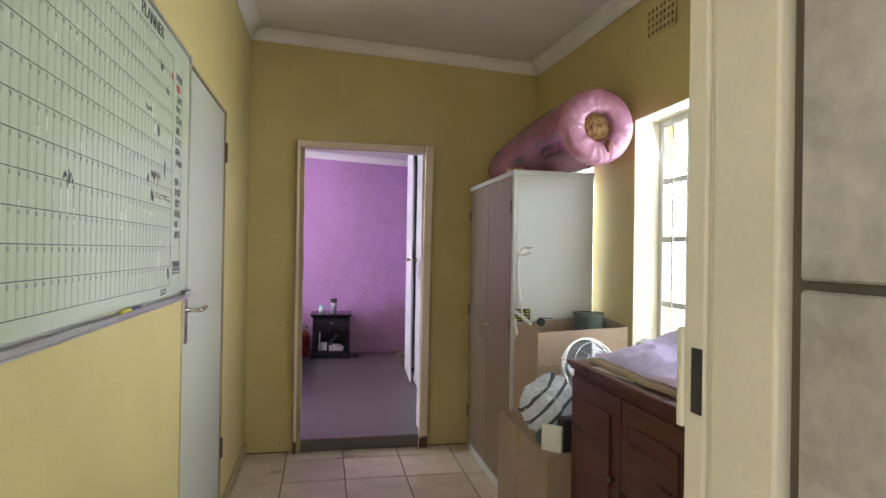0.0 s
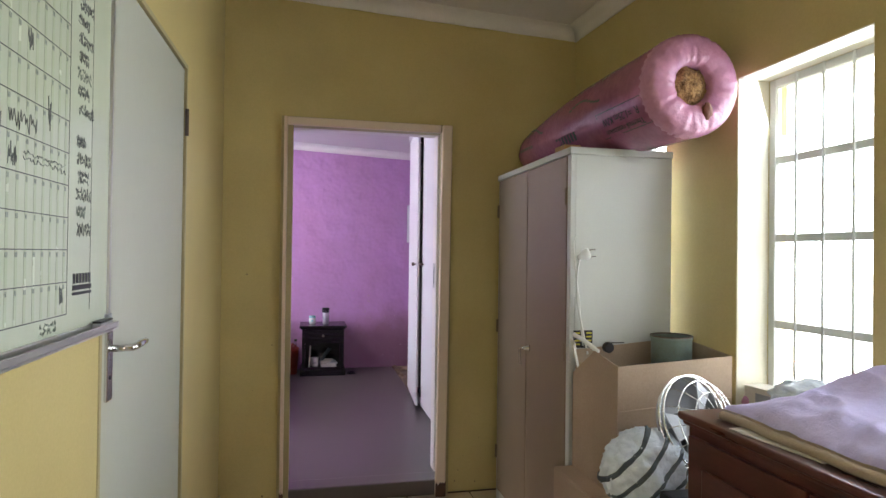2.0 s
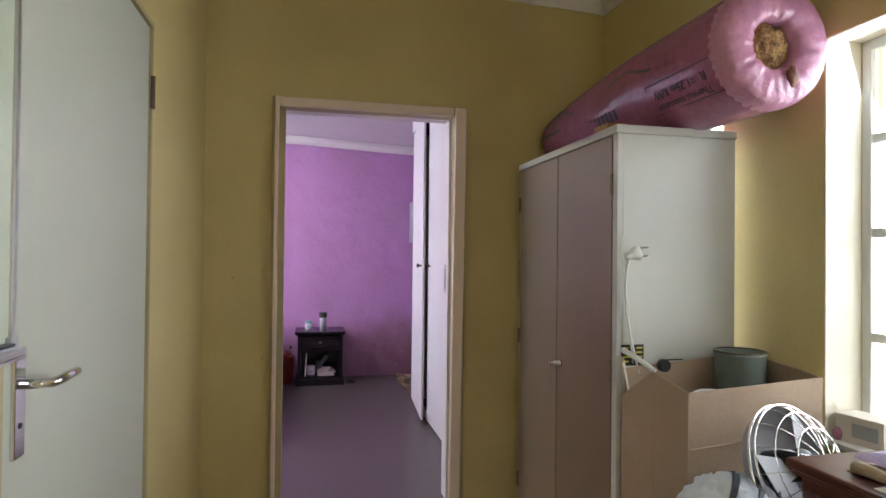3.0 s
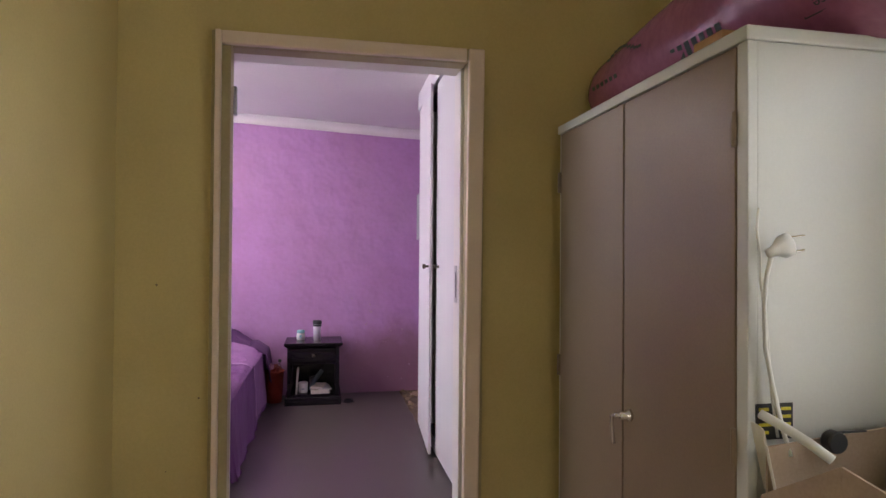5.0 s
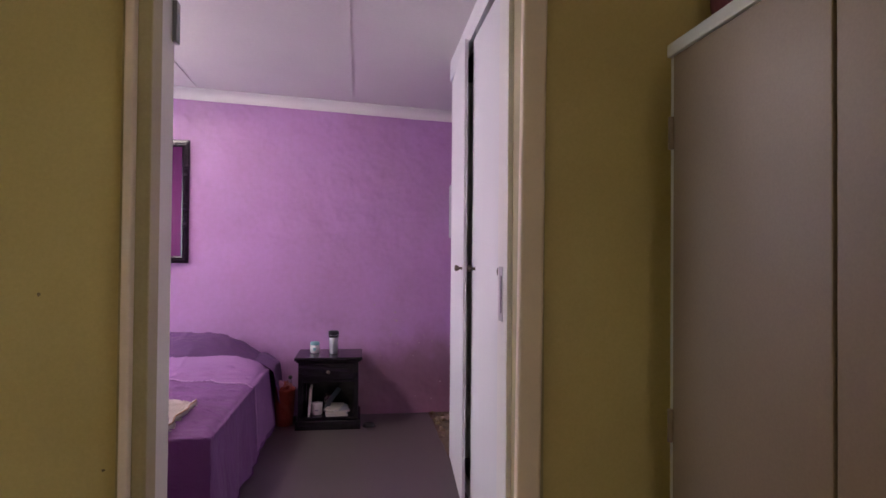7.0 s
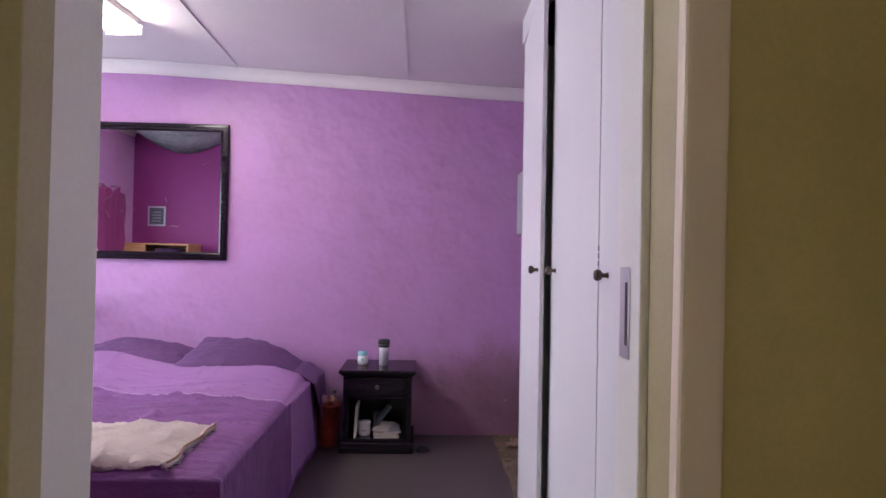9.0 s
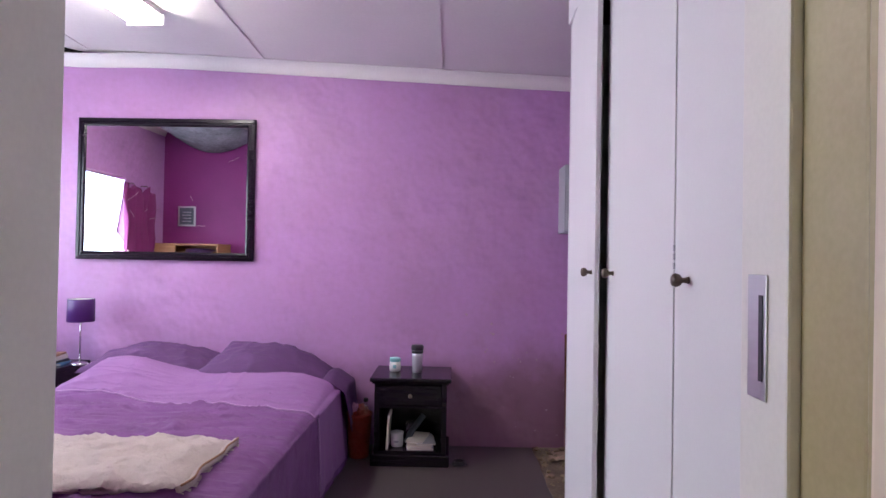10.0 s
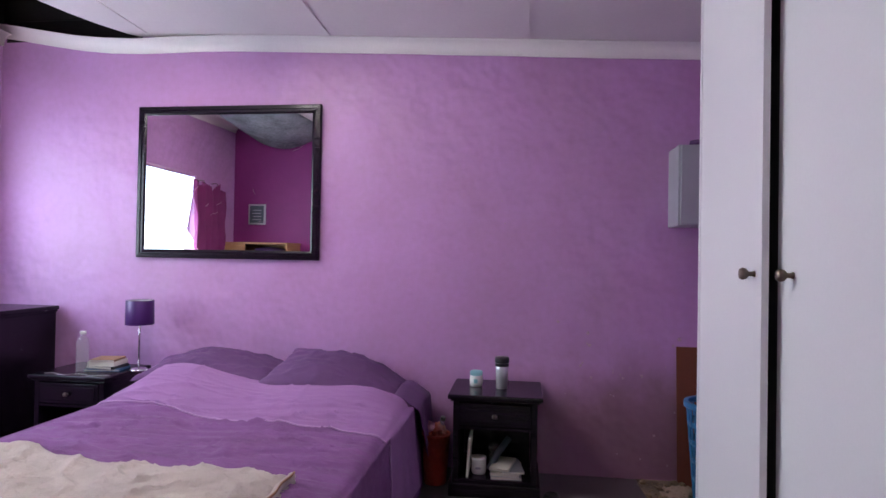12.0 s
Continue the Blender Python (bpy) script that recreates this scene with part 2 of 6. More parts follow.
PET.node_tree.nodes["Principled BSDF"].inputs["Alpha"].default_value = 0.14
MIRROR = bpy.data.materials.new("silvered_mirror")
MIRROR.use_nodes = True
mp = MIRROR.node_tree.nodes["Principled BSDF"]
mp.inputs["Base Color"].default_value, mp.inputs["Metallic"].default_value, mp.inputs["Roughness"].default_value = (0.86, 0.85, 0.86, 1), 1.0, 0.012
HAZE = glowing("bright_sky_haze", (1.0, 0.99, 0.96), 3.0)
TUBE = glowing("lit_diffuser", (1.0, 0.93, 0.91), 63.0)


# ---- mesh helpers ----
def link_mesh(name, bm, mat, parent=None, smooth=False):
    me = bpy.data.meshes.new(name)
    bmesh.ops.recalc_face_normals(bm, faces=bm.faces)
    bm.to_mesh(me)
    bm.free()
    for q in me.polygons:
        q.use_smooth = smooth
    me.materials.append(mat)
    ob = new(name, me)
    if parent:
        ob.parent = parent
    return ob


def part(name, bm, mat, parent, label="", smooth=False):
    ob = link_mesh(name, bm, mat, parent, smooth)
    return tagged(ob, label) if label else ob


def thing(name, label, category, group="", at=None):
    ob = new(name)
    if at is not None:
        ob.matrix_world = at
    return tagged(ob, label, category, group)


def structure(name, bm, mat, label, smooth=False):
    return tagged(link_mesh(name, bm, mat, None, smooth), label, "", "", "structure")


def add_box(bm, x0, x1, y0, y1, z0, z1, bevel=0.0, seg=2):
    vs = [bm.verts.new((x, y, z)) for x in (x0, x1) for y in (y0, y1) for z in (z0, z1)]
    fs = [bm.faces.new([vs[i] for i in f]) for f in ((0, 1, 3, 2), (4, 6, 7, 5), (0, 4, 5, 1), (2, 3, 7, 6), (0, 2, 6, 4), (1, 5, 7, 3))]
    if bevel:
        es = list({e for f in fs for e in f.edges})
        bmesh.ops.bevel(bm, geom=es, offset=bevel, segments=seg, affect="EDGES", profile=0.6)
    return bm


def box(x0, x1, y0, y1, z0, z1, bevel=0.0, seg=2):
    return add_box(bmesh.new(), x0, x1, y0, y1, z0, z1, bevel, seg)


def moved(bm, m):
    bmesh.ops.transform(bm, matrix=m, verts=bm.verts)
    return bm


def lathe(profile, seg=32, x=0, y=0, z=0, bm=None, cap=True):
    """A turned shape from (radius, height) pairs."""
    bm = bm or bmesh.new()
    rings = []
    for r, h in profile:
        rings.append([bm.verts.new((x + r * math.cos(2 * math.pi * i / seg), y + r * math.sin(2 * math.pi * i / seg), z + h)) for i in range(seg)])
    for a, b in zip(rings, rings[1:]):
        for i in range(seg):
            bm.faces.new((a[i], a[(i + 1) % seg], b[(i + 1) % seg], b[i]))
    if cap:
        bm.faces.new(list(reversed(rings[0])))
        bm.faces.new(rings[-1])
    return bm


def tube(points, r, seg=8, bm=None, closed=False):
    bm = bm or bmesh.new()
    pts = [Vector(p) for p in points]
    rings = []
    n = len(pts)
    for i, p in enumerate(pts):
        a = pts[(i - 1) % n] if closed or i else p
        b = pts[(i + 1) % n] if closed or i < n - 1 else p
        d = (b - a).normalized()
        q = d.to_track_quat("Z", "Y")
        if rings:
            up = (last_x - d * last_x.dot(d)).normalized()
        else:
            up = q @ Vector((1, 0, 0))
        last_x = up
        side = d.cross(up)
        rings.append([bm.verts.new(p + r * (up * math.cos(2 * math.pi * k / seg) + side * math.sin(2 * math.pi * k / seg))) for k in range(seg)])
    pairs = list(zip(rings, rings[1:])) + ([(rings[-1], rings[0])] if closed else [])
    for a, b in pairs:
        for k in range(seg):
            bm.faces.new((a[k], a[(k + 1) % seg], b[(k + 1) % seg], b[k]))
    if not closed:
        bm.faces.new(list(reversed(rings[0])))
        bm.faces.new(rings[-1])
    return bm


def sheet(fn, nu, nv, bm=None):
    bm = bm or bmesh.new()
    g = [[bm.verts.new(fn(i / nu, j / nv)) for j in range(nv + 1)] for i in range(nu + 1)]
    for i in range(nu):
        for j in range(nv):
            bm.faces.new((g[i][j], g[i + 1][j], g[i + 1][j + 1], g[i][j + 1]))
    return bm


def thick(ob, t, offset=-1.0):
    mod = ob.modifiers.new("thickness", "SOLIDIFY")
    mod.thickness, mod.offset = t, offset
    return ob


def blob(n=3, radii=(1, 1, 1), rough=0.1, freq=2.0, seed=0.0):
    bm = bmesh.new()
    bmesh.ops.create_icosphere(bm, subdivisions=n, radius=1)
    for v in bm.verts:
        k = 1 + rough * noise.noise(v.co * freq + Vector((seed, seed * 2, 0))) + 0.4 * rough * noise.noise(v.co * freq * 3 + Vector((0, seed, 0)))
        v.co = Vector((v.co.x * radii[0], v.co.y * radii[1], v.co.z * radii[2])) * k
    return bm


def nz(x, y, z=0.0):
    return noise.noise(Vector((x, y, z)))


def letters(text, size, thickness=0.0006):
    """Words as a flat mesh in the xy plane, centred."""
    cu = bpy.data.curves.new("words", "FONT")
    cu.body, cu.size, cu.align_x, cu.align_y, cu.extrude = text, size, "CENTER", "CENTER", thickness
    ob = bpy.data.objects.new("words", cu)
    me = bpy.data.meshes.new_from_object(ob)
    bm = bmesh.new()
    bm.from_mesh(me)
    bpy.data.objects.remove(ob)
    bpy.data.meshes.remove(me)
    return bm


def ceil_hall(x, y):
    return 2.785 - 0.049 * x + 0.033 * (y - 4.09)


def ceil_bed(x, y):
    return 2.545 - 0.047 * x + 0.03 * (7.5 - y)


# ---- structure: hall ----
TOP = 3.1
bm = bmesh.new()
for a in ((0.49, 2.245, 0, TOP), (3.14, 4.09, 0, TOP), (2.245, 3.14, 2.05, TOP)):
    add_box(bm, HALL_W - 0.15, HALL_W, *a)
structure("wall_west", bm, YELLOW, "cream-yellow painted hall wall with a white door")
bm = bmesh.new()
WINS = ((1.16, 1.74), (2.13, 2.685), (3.14, 3.695))
edges = [0.49, *[y for pair in WINS for y in pair], 4.15]
for y0, y1 in zip(edges[::2], edges[1::2]):
    add_box(bm, HALL_E, HALL_E + 0.22, y0, y1, 0, TOP)
for y0, y1 in WINS:
    add_box(bm, HALL_E, HALL_E + 0.22, y0, y1, 0, 0.8)
    add_box(bm, HALL_E, HALL_E + 0.22, y0, y1, 2.03, TOP)
structure("wall_east", bm, YELLOW, "cream-yellow painted hall wall with three barred windows")
OPN = (-0.468, 0.438, 2.09)
bm = bmesh.new()
for a in ((HALL_W - 0.15, OPN[0], 0, TOP), (OPN[1], HALL_E, 0, TOP), (OPN[0], OPN[1], OPN[2], TOP)):
    add_box(bm, a[0], a[1], DOOR_Y, DOOR_Y + 0.06, a[2], a[3])
structure("wall_north", bm, YELLOW, "cream-yellow hall wall with an open doorway")
bm = bmesh.new()
for a in ((BED_W - 0.25, OPN[0], 0, TOP), (OPN[1], HALL_E + 0.22, 0, TOP), (OPN[0], OPN[1], OPN[2], TOP)):
    add_box(bm, a[0], a[1], DOOR_Y + 0.062, BED_Y, a[2], a[3])
structure("wall_bedroom_south", bm, MAGENTA, "magenta painted bedroom wall beside the doorway")
bm = bmesh.new()
for a in ((-1.7, -0.63, 0, TOP), (0.21, HALL_E + 0.22, 0, TOP), (-0.63, 0.21, 2.1, TOP)):
    add_box(bm, a[0], a[1], 0.49 if a[2] == 0 and a[0] < 0 else 0.494, 0.655, a[2], a[3])
structure("wall_south", bm, YELLOW, "cream-yellow hall wall with a doorway")
bm = bmesh.new()
for a in ((-1.9, -1.5, 0, TOP), (-0.3, 0.49, 0, TOP), (-1.5, -0.3, 0, 0.95), (-1.5, -0.3, 2.1, TOP)):
    add_box(bm, -1.7, -1.6, *a)
for a in ((-1.7, -1.25, 0, TOP), (-0.05, 1.4, 0, TOP), (-1.25, -0.05, 0, 0.95), (-1.25, -0.05, 2.05, TOP)):
    add_box(bm, a[0], a[1], -2.0, -1.9, a[2], a[3])
structure("wall_back_room", bm, YELLOW, "plain cream-yellow wall behind the doorway")
structure("wall_tiled", box(0.1998, 0.4, -1.9, 0.5035, 0, TOP), GROUT, "grey grouted wall faced with marbled tiles")
structure("ceiling_back_room", box(-1.7, 0.4, -2.0, 0.66, 2.75, 2.8), CEIL, "white ceiling")
structure("floor_back_room", box(-1.7, 1.4, -2.0, 0.62, -0.1, -0.002), TILE, "beige tiled floor")
structure("floor", box(HALL_W - 0.05, HALL_E + 0.05, 0.62, DOOR_Y + 0.0, -0.1, -0.004), GROUT, "dark grout bed of the beige tiled hall floor")


def slab(x0, x1, y0, y1, fn, t, nx=1, ny=1):
    bm = sheet(lambda u, v: (x0 + (x1 - x0) * u, y0 + (y1 - y0) * v, fn(x0 + (x1 - x0) * u, y0 + (y1 - y0) * v)), nx, ny)
    r = bmesh.ops.extrude_face_region(bm, geom=bm.faces[:])
    bmesh.ops.translate(bm, verts=[v for v in r["geom"] if isinstance(v, bmesh.types.BMVert)], vec=(0, 0, t))
    return bm


structure("ceiling_hall", slab(HALL_W - 0.1, HALL_E + 0.1, 0.6, DOOR_Y + 0.05, ceil_hall, 0.03), CEIL, "off-white sloping hall ceiling board")


def cornice(name, a, b, inward, fn, size=0.075):
    """A coved strip from a to b (plan points) along a wall, under the ceiling."""
    a, b, inward = Vector((*a, 0)), Vector((*b, 0)), Vector((*inward, 0))
    prof = [(0.0, -size), (0.008, -size)]
    prof += [(0.008 + (size - 0.008) * (1 - math.cos(k * math.pi / 10)), -size + 0.006 + (size - 0.012) * math.sin(k * math.pi / 10)) for k in range(6)]
    prof += [(size, -0.002), (0, -0.002)]
    bm = bmesh.new()
    n = 24
    rings = []
    for i in range(n + 1):
        p = a.lerp(b, i / n)
        wob = 0.004 * nz(i * 0.7, a.x * 3, a.y)
        rings.append([bm.verts.new((p.x + inward.x * o, p.y + inward.y * o, fn(p.x + inward.x * o, p.y + inward.y * o) + h + (wob if h < -0.01 else 0))) for o, h in prof])
    m = len(prof)
    for r0, r1 in zip(rings, rings[1:]):
        for k in range(m):
            bm.faces.new((r0[k], r0[(k + 1) % m], r1[(k + 1) % m], r1[k]))
    bm.faces.new(rings[0])
    bm.faces.new(list(reversed(rings[-1])))
    return structure(name, bm, CORNICE, "white coved plaster cornice", True)


cornice("cornice_hall_north", (HALL_W, DOOR_Y), (HALL_E, DOOR_Y), (0, -1), ceil_hall)
cornice("cornice_hall_east", (HALL_E, DOOR_Y), (HALL_E, 0.66), (-1, 0), ceil_hall)
cornice("cornice_hall_west", (HALL_W, 0.66), (HALL_W, DOOR_Y), (1, 0), ceil_hall)
bm = bmesh.new()
add_box(bm, HALL_W + 0.0005, HALL_W + 0.012, 3.16, 4.088, 0, 0.075, 0.003)
structure("baseboard_west", bm, FRAME, "cream painted low skirting board")

# ---- structure: bedroom ----
structure("wall_bedroom_north", box(BED_W - 0.25, HALL_E + 0.22, FAR_Y, FAR_Y + 0.2, 0, 2.78), PURPLE, "uneven lilac painted plaster bedroom wall")
bm = bmesh.new()
for a in ((BED_Y, 5.1, 0, TOP), (7.25, FAR_Y, 0, TOP), (5.1, 7.25, 0, 0.95), (5.1, 7.25, 2.12, TOP)):
    add_box(bm, BED_W - 0.22, BED_W, *a)
structure("wall_bedroom_west", bm, PURPLE, "lilac painted bedroom wall with a bright window")
structure("wall_bedroom_east", box(HALL_E, HALL_E + 0.22, 4.21, FAR_Y, 0, TOP), PURPLE, "lilac painted bedroom wall behind the closet")
structure("floor_bedroom", box(BED_W - 0.1, HALL_E + 0.1, 4.1, FAR_Y + 0.05, -0.1, BED_Z), SCREED, "smooth dark grey vinyl bedroom floor")
CEMENT = material("dusty_bare_screed", (0.20, 0.155, 0.10), 0.95, 0.35, 9, 90, 0.7, 0.004, tint=(0.11, 0.08, 0.055))
bm = sheet(lambda u, v: (0.588 + 0.012 * nz(v * 6, 2) + (HALL_E - 0.60) * u, 6.365 + 1.133 * v, BED_Z + 0.002 + 0.003 * u), 6, 30)
thick(structure("floor_bare", bm, CEMENT, "dusty bare screed beyond the torn edge of the vinyl"), 0.02)
# ceiling with a broken corner
bm = bmesh.new()
HOLE = ((-2.45, 7.52), (-2.53, 7.45), (-2.63, 7.3), (-2.70, 7.15), (-2.75, 7.0), (-2.80, 6.8), (-2.95, 6.6), (-3.46, 6.45))
outline = [(BED_W - 0.1, 4.1), (HALL_E + 0.1, 4.1), (HALL_E + 0.1, 7.52), *HOLE, (BED_W - 0.1, 6.45)]
low = [bm.verts.new((x, y, ceil_bed(x, y))) for x, y in outline]
high = [bm.verts.new((x, y, ceil_bed(x, y) + 0.012)) for x, y in outline]
bm.faces.new(low)
bm.faces.new(list(reversed(high)))
for i in range(len(low)):
    k = (i + 1) % len(low)
    bm.faces.new((low[i], high[i], high[k], low[k]))
structure("ceiling_bedroom", bm, CEIL, "off-white bedroom ceiling board with a broken-open corner")
# Added panels hide the lit wall tops behind the colour of shade.
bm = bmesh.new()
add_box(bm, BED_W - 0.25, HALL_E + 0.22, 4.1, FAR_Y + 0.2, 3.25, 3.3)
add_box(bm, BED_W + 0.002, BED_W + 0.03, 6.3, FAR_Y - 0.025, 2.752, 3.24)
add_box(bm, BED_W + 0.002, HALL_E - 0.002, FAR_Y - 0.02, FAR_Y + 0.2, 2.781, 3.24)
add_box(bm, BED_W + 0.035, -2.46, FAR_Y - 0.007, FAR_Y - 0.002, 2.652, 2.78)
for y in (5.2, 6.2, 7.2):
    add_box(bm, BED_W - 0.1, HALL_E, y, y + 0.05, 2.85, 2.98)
structure("roof_void", bm, VOID, "near-black panels and joists that paint the shade of the roof space")
for x in (-2.39, -1.215, -0.045):
    bm = slab(x - 0.006, x + 0.006, 4.3, 7.43, lambda a, b: ceil_bed(a, b) - 0.0055, 0.005, 1, 10)
    structure("trim", bm, CEIL, "white joint strip between ceiling boards")


def sagging(x, y):
    """The cornice hangs loose where the ceiling board has come away."""
    return ceil_bed(x, y) - 0.036 * math.exp(-((x + 2.55) / 0.45) ** 2) + 0.05 * min(1, max(0, (-2.95 - x) / 0.5))


cornice("cornice_bedroom_north", (HALL_E, FAR_Y), (BED_W, FAR_Y), (0, -1), sagging)
cornice("cornice_bedroom_west", (BED_W, BED_Y), (BED_W, FAR_Y), (1, 0), ceil_bed)


# ---- doorway frames ----
fr = tagged(new("door_frame_bedroom"), "two-tone pressed-steel door frame, cream outside and off-white inside", "", "", "structure")
part("front_lip", box(-0.471, -0.452, 4.03, 4.06, 0, 2.09, 0.006, 3), LIP, fr, "pinkish cream front lip of the frame, coloured paler for the hall light on it")
part("jamb", box(-0.486, -0.424, 4.0605, 4.125, 0, 2.096, 0.003), FRAME, fr)
part("jamb_lining", box(-0.4675, -0.4455, 4.1255, 4.285, 0, 2.09, 0.004), JAMB, fr, "off-white painted jamb lining")
LEAN = Matrix(((1, 0, 0.009, -0.011), (0, 1, 0, 0), (0, 0, 1, 0), (0, 0, 0, 1)))
part("front_lip", moved(box(0.387, 0.445, 4.032, 4.06, 0, 2.09, 0.008, 3), LEAN), LIP, fr, "pinkish cream front lip of the frame, coloured paler for the hall light on it")
bm = box(0.413, 0.456, 4.0605, 4.1, 0, 2.096, 0.003)
add_box(bm, 0.414, 0.4375, 4.1005, 4.205, 0, 2.09, 0.004)
part("jamb", bm, FRAME, fr)
part("jamb_lining", box(0.401, 0.4375, 4.2055, 4.31, 0, 2.09, 0.004), JAMB, fr, "off-white painted jamb lining")
part("front_lip", box(-0.4515, 0.3865, 4.033, 4.06, 2.045, 2.089, 0.006), LIP, fr)
bm = box(-0.4235, 0.4125, 4.0605, 4.0995, 2.055, 2.096, 0.003)
add_box(bm, -0.4445, 0.4, 4.101, 4.17, 2.055, 2.0895, 0.004)
part("head", bm, FRAME, fr)
part("head_lining", box(-0.4445, 0.4, 4.1705, 4.284, 2.062, 2.0893, 0.004), JAMB, fr, "off-white painted head lining")
pl = part("strike_plate", box(0.3985, 0.4005, 4.245, 4.287, 1.158, 1.304, 0.001), ALU, fr, "bright steel strike plate")
part("strike_slot", box(0.3975, 0.3983, 4.251, 4.26, 1.18, 1.28), BLACKPL, pl, "dark latch slot")
fr = tagged(new("door_frame_hall"), "cream painted pressed-steel door frame with a latch slot", "", "", "structure")
bm = box(0.181, 0.23, 0.505, 0.612, 0, 2.1, 0.004)
add_box(bm, 0.187, 0.23, 0.6125, 0.626, 0, 2.1, 0.003)
add_box(bm, 0.183, 0.23, 0.6265, 0.668, 0, 2.1, 0.004)
part("jamb", bm, HALLFRAME, fr)
bm = box(-0.68, -0.642, 0.4945, 0.612, 0, 2.1, 0.004)
add_box(bm, -0.68, -0.645, 0.6125, 0.672, 0, 2.1, 0.004)
part("jamb", bm, HALLFRAME, fr)
part("head", box(-0.6415, 0.1805, 0.4945, 0.672, 2.065, 2.1, 0.004), HALLFRAME, fr)
part("strike_slot", box(0.1805, 0.1827, 0.630, 0.650, 1.155, 1.238), BLACKPL, fr, "dark latch slot")
part("strike_lip", box(0.179, 0.2, 0.6685, 0.681, 1.13, 1.262, 0.004), HALLFRAME, fr, "painted steel latch lip")
bm = bmesh.new()
add_box(bm, -0.444, 0.411, 4.066, 4.20, 0.0, BED_Z + 0.003, 0.008)
structure("threshold", bm, SCREED, "worn dark step at the bedroom doorway")


# ---- left hall door ----
door = tagged(new("door_1"), "closed white flush door with a chrome lever handle", "", "", "structure")
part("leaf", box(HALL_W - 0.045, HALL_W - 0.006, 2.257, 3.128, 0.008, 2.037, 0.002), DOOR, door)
bm = bmesh.new()
add_box(bm, HALL_W - 0.15, HALL_W + 0.003, 2.236, 2.252, 0, 2.058, 0.002)
add_box(bm, HALL_W - 0.15, HALL_W + 0.003, 3.133, 3.15, 0, 2.058, 0.002)
add_box(bm, HALL_W - 0.15, HALL_W + 0.0025, 2.2525, 3.1325, 2.042, 2.058, 0.002)
add_box(bm, HALL_W - 0.14, HALL_W - 0.05, 2.253, 3.132, 0.0, 2.0415)
part("door_frame", bm, FRAME, door)
bm = box(HALL_W - 0.006, HALL_W + 0.002, 2.292, 2.332, 1.0, 1.172, 0.003)
pl = part("handle_plate", bm, CHROME, door, "chrome handle plate with a keyhole")
bm = tube([(HALL_W + 0.002, 2.312, 1.125), (HALL_W + 0.03, 2.312, 1.125), (HALL_W + 0.05, 2.316, 1.126), (HALL_W + 0.056, 2.335, 1.128), (HALL_W + 0.056, 2.38, 1.13), (HALL_W + 0.052, 2.415, 1.127), (HALL_W + 0.04, 2.43, 1.122)], 0.0085, 10)
part("lever", bm, CHROME, pl, "curved chrome lever", True)
part("keyhole", moved(lathe([(0.005, 0), (0.005, 0.002)], 12), pose(HALL_W + 0.0015, 2.312, 1.055, 0, 90, 0)), BLACKPL, pl)
for z in (0.35, 1.84):
    part("hinge", tube([(HALL_W + 0.005, 3.13, z - 0.05), (HALL_W + 0.005, 3.13, z + 0.05)], 0.007, 8), BRONZE, door)


# ---- windows ----
def window(name, x, y0, y1, z0, z1, out, bars, transoms, mullions, label):
    """A steel casement in plane x: frame, transoms, glass, sill and burglar bars on the inside (-out)."""
    w = tagged(new(name), label, "", "", "structure")
    bm = bmesh.new()
    for a in ((y0, y0 + 0.03, z0, z1), (y1 - 0.03, y1, z0, z1), (y0 + 0.0305, y1 - 0.0305, z0, z0 + 0.03), (y0 + 0.0305, y1 - 0.0305, z1 - 0.03, z1)):
        add_box(bm, x - 0.015, x + 0.015, *a, 0.003)
    part("window_frame", bm, STEELWHITE, w)
    for z in transoms:
        part("transom", box(x - 0.012, x + 0.012, y0 + 0.031, y1 - 0.031, z - 0.014, z + 0.014, 0.003), STEELWHITE, w)
    for y in mullions:
        part("mullion", box(x - 0.011, x + 0.011, y - 0.012, y + 0.012, z0 + 0.031, z1 - 0.031, 0.003), STEELWHITE, w)
    zs = [z0 + 0.03, *transoms, z1 - 0.03]
    for a, b in zip(zs, zs[1:]):
        pane = part("pane", box(x + out * 0.002, x + out * 0.005, y0 + 0.031, y1 - 0.031, a + 0.002, b - 0.002), GLASS, w)
        pane.visible_shadow = False
    for k in range(bars):
        y = y0 + 0.055 + 0.1155 * k
        part("burglar_bar", tube([(x - out * 0.03, y, z0 + 0.005), (x - out * 0.03, y, z1 - 0.005)], 0.005, 8), STEELWHITE, w)
    return w


wn1 = window("window_1", 1.375, 2.135, 2.68, 0.815, 2.025, 1, 4, (1.116, 1.434, 1.722), (), "steel casement window with white burglar bars")
part("latch", tube([(1.345, 2.16, 1.23), (1.33, 2.165, 1.27), (1.335, 2.15, 1.31)], 0.007, 8), BRONZE, wn1, "dark bronze window stay")
window("window_2", 1.375, 1.165, 1.735, 0.815, 2.025, 1, 4, (1.116, 1.434, 1.722), (), "steel casement window with white burglar bars")
window("window_3", 1.375, 3.145, 3.69, 0.815, 2.025, 1, 4, (1.116, 1.434, 1.722), (), "steel casement window with white burglar bars behind the wardrobe")
window("window_4", -3.58, 5.105, 7.245, 0.96, 2.115, -1, 0, (), (), "bright steel bedroom window")
for y0, y1 in WINS:
    structure("window_sill", box(1.215, 1.36, y0 + 0.002, y1 - 0.002, 0.795, 0.812, 0.004), CORNICE, "white painted window sill")

REVEAL = material("pale_cream_reveal", (0.80, 0.745, 0.60), 0.5, 0.05, 3, 140, 0.1, 0.001)
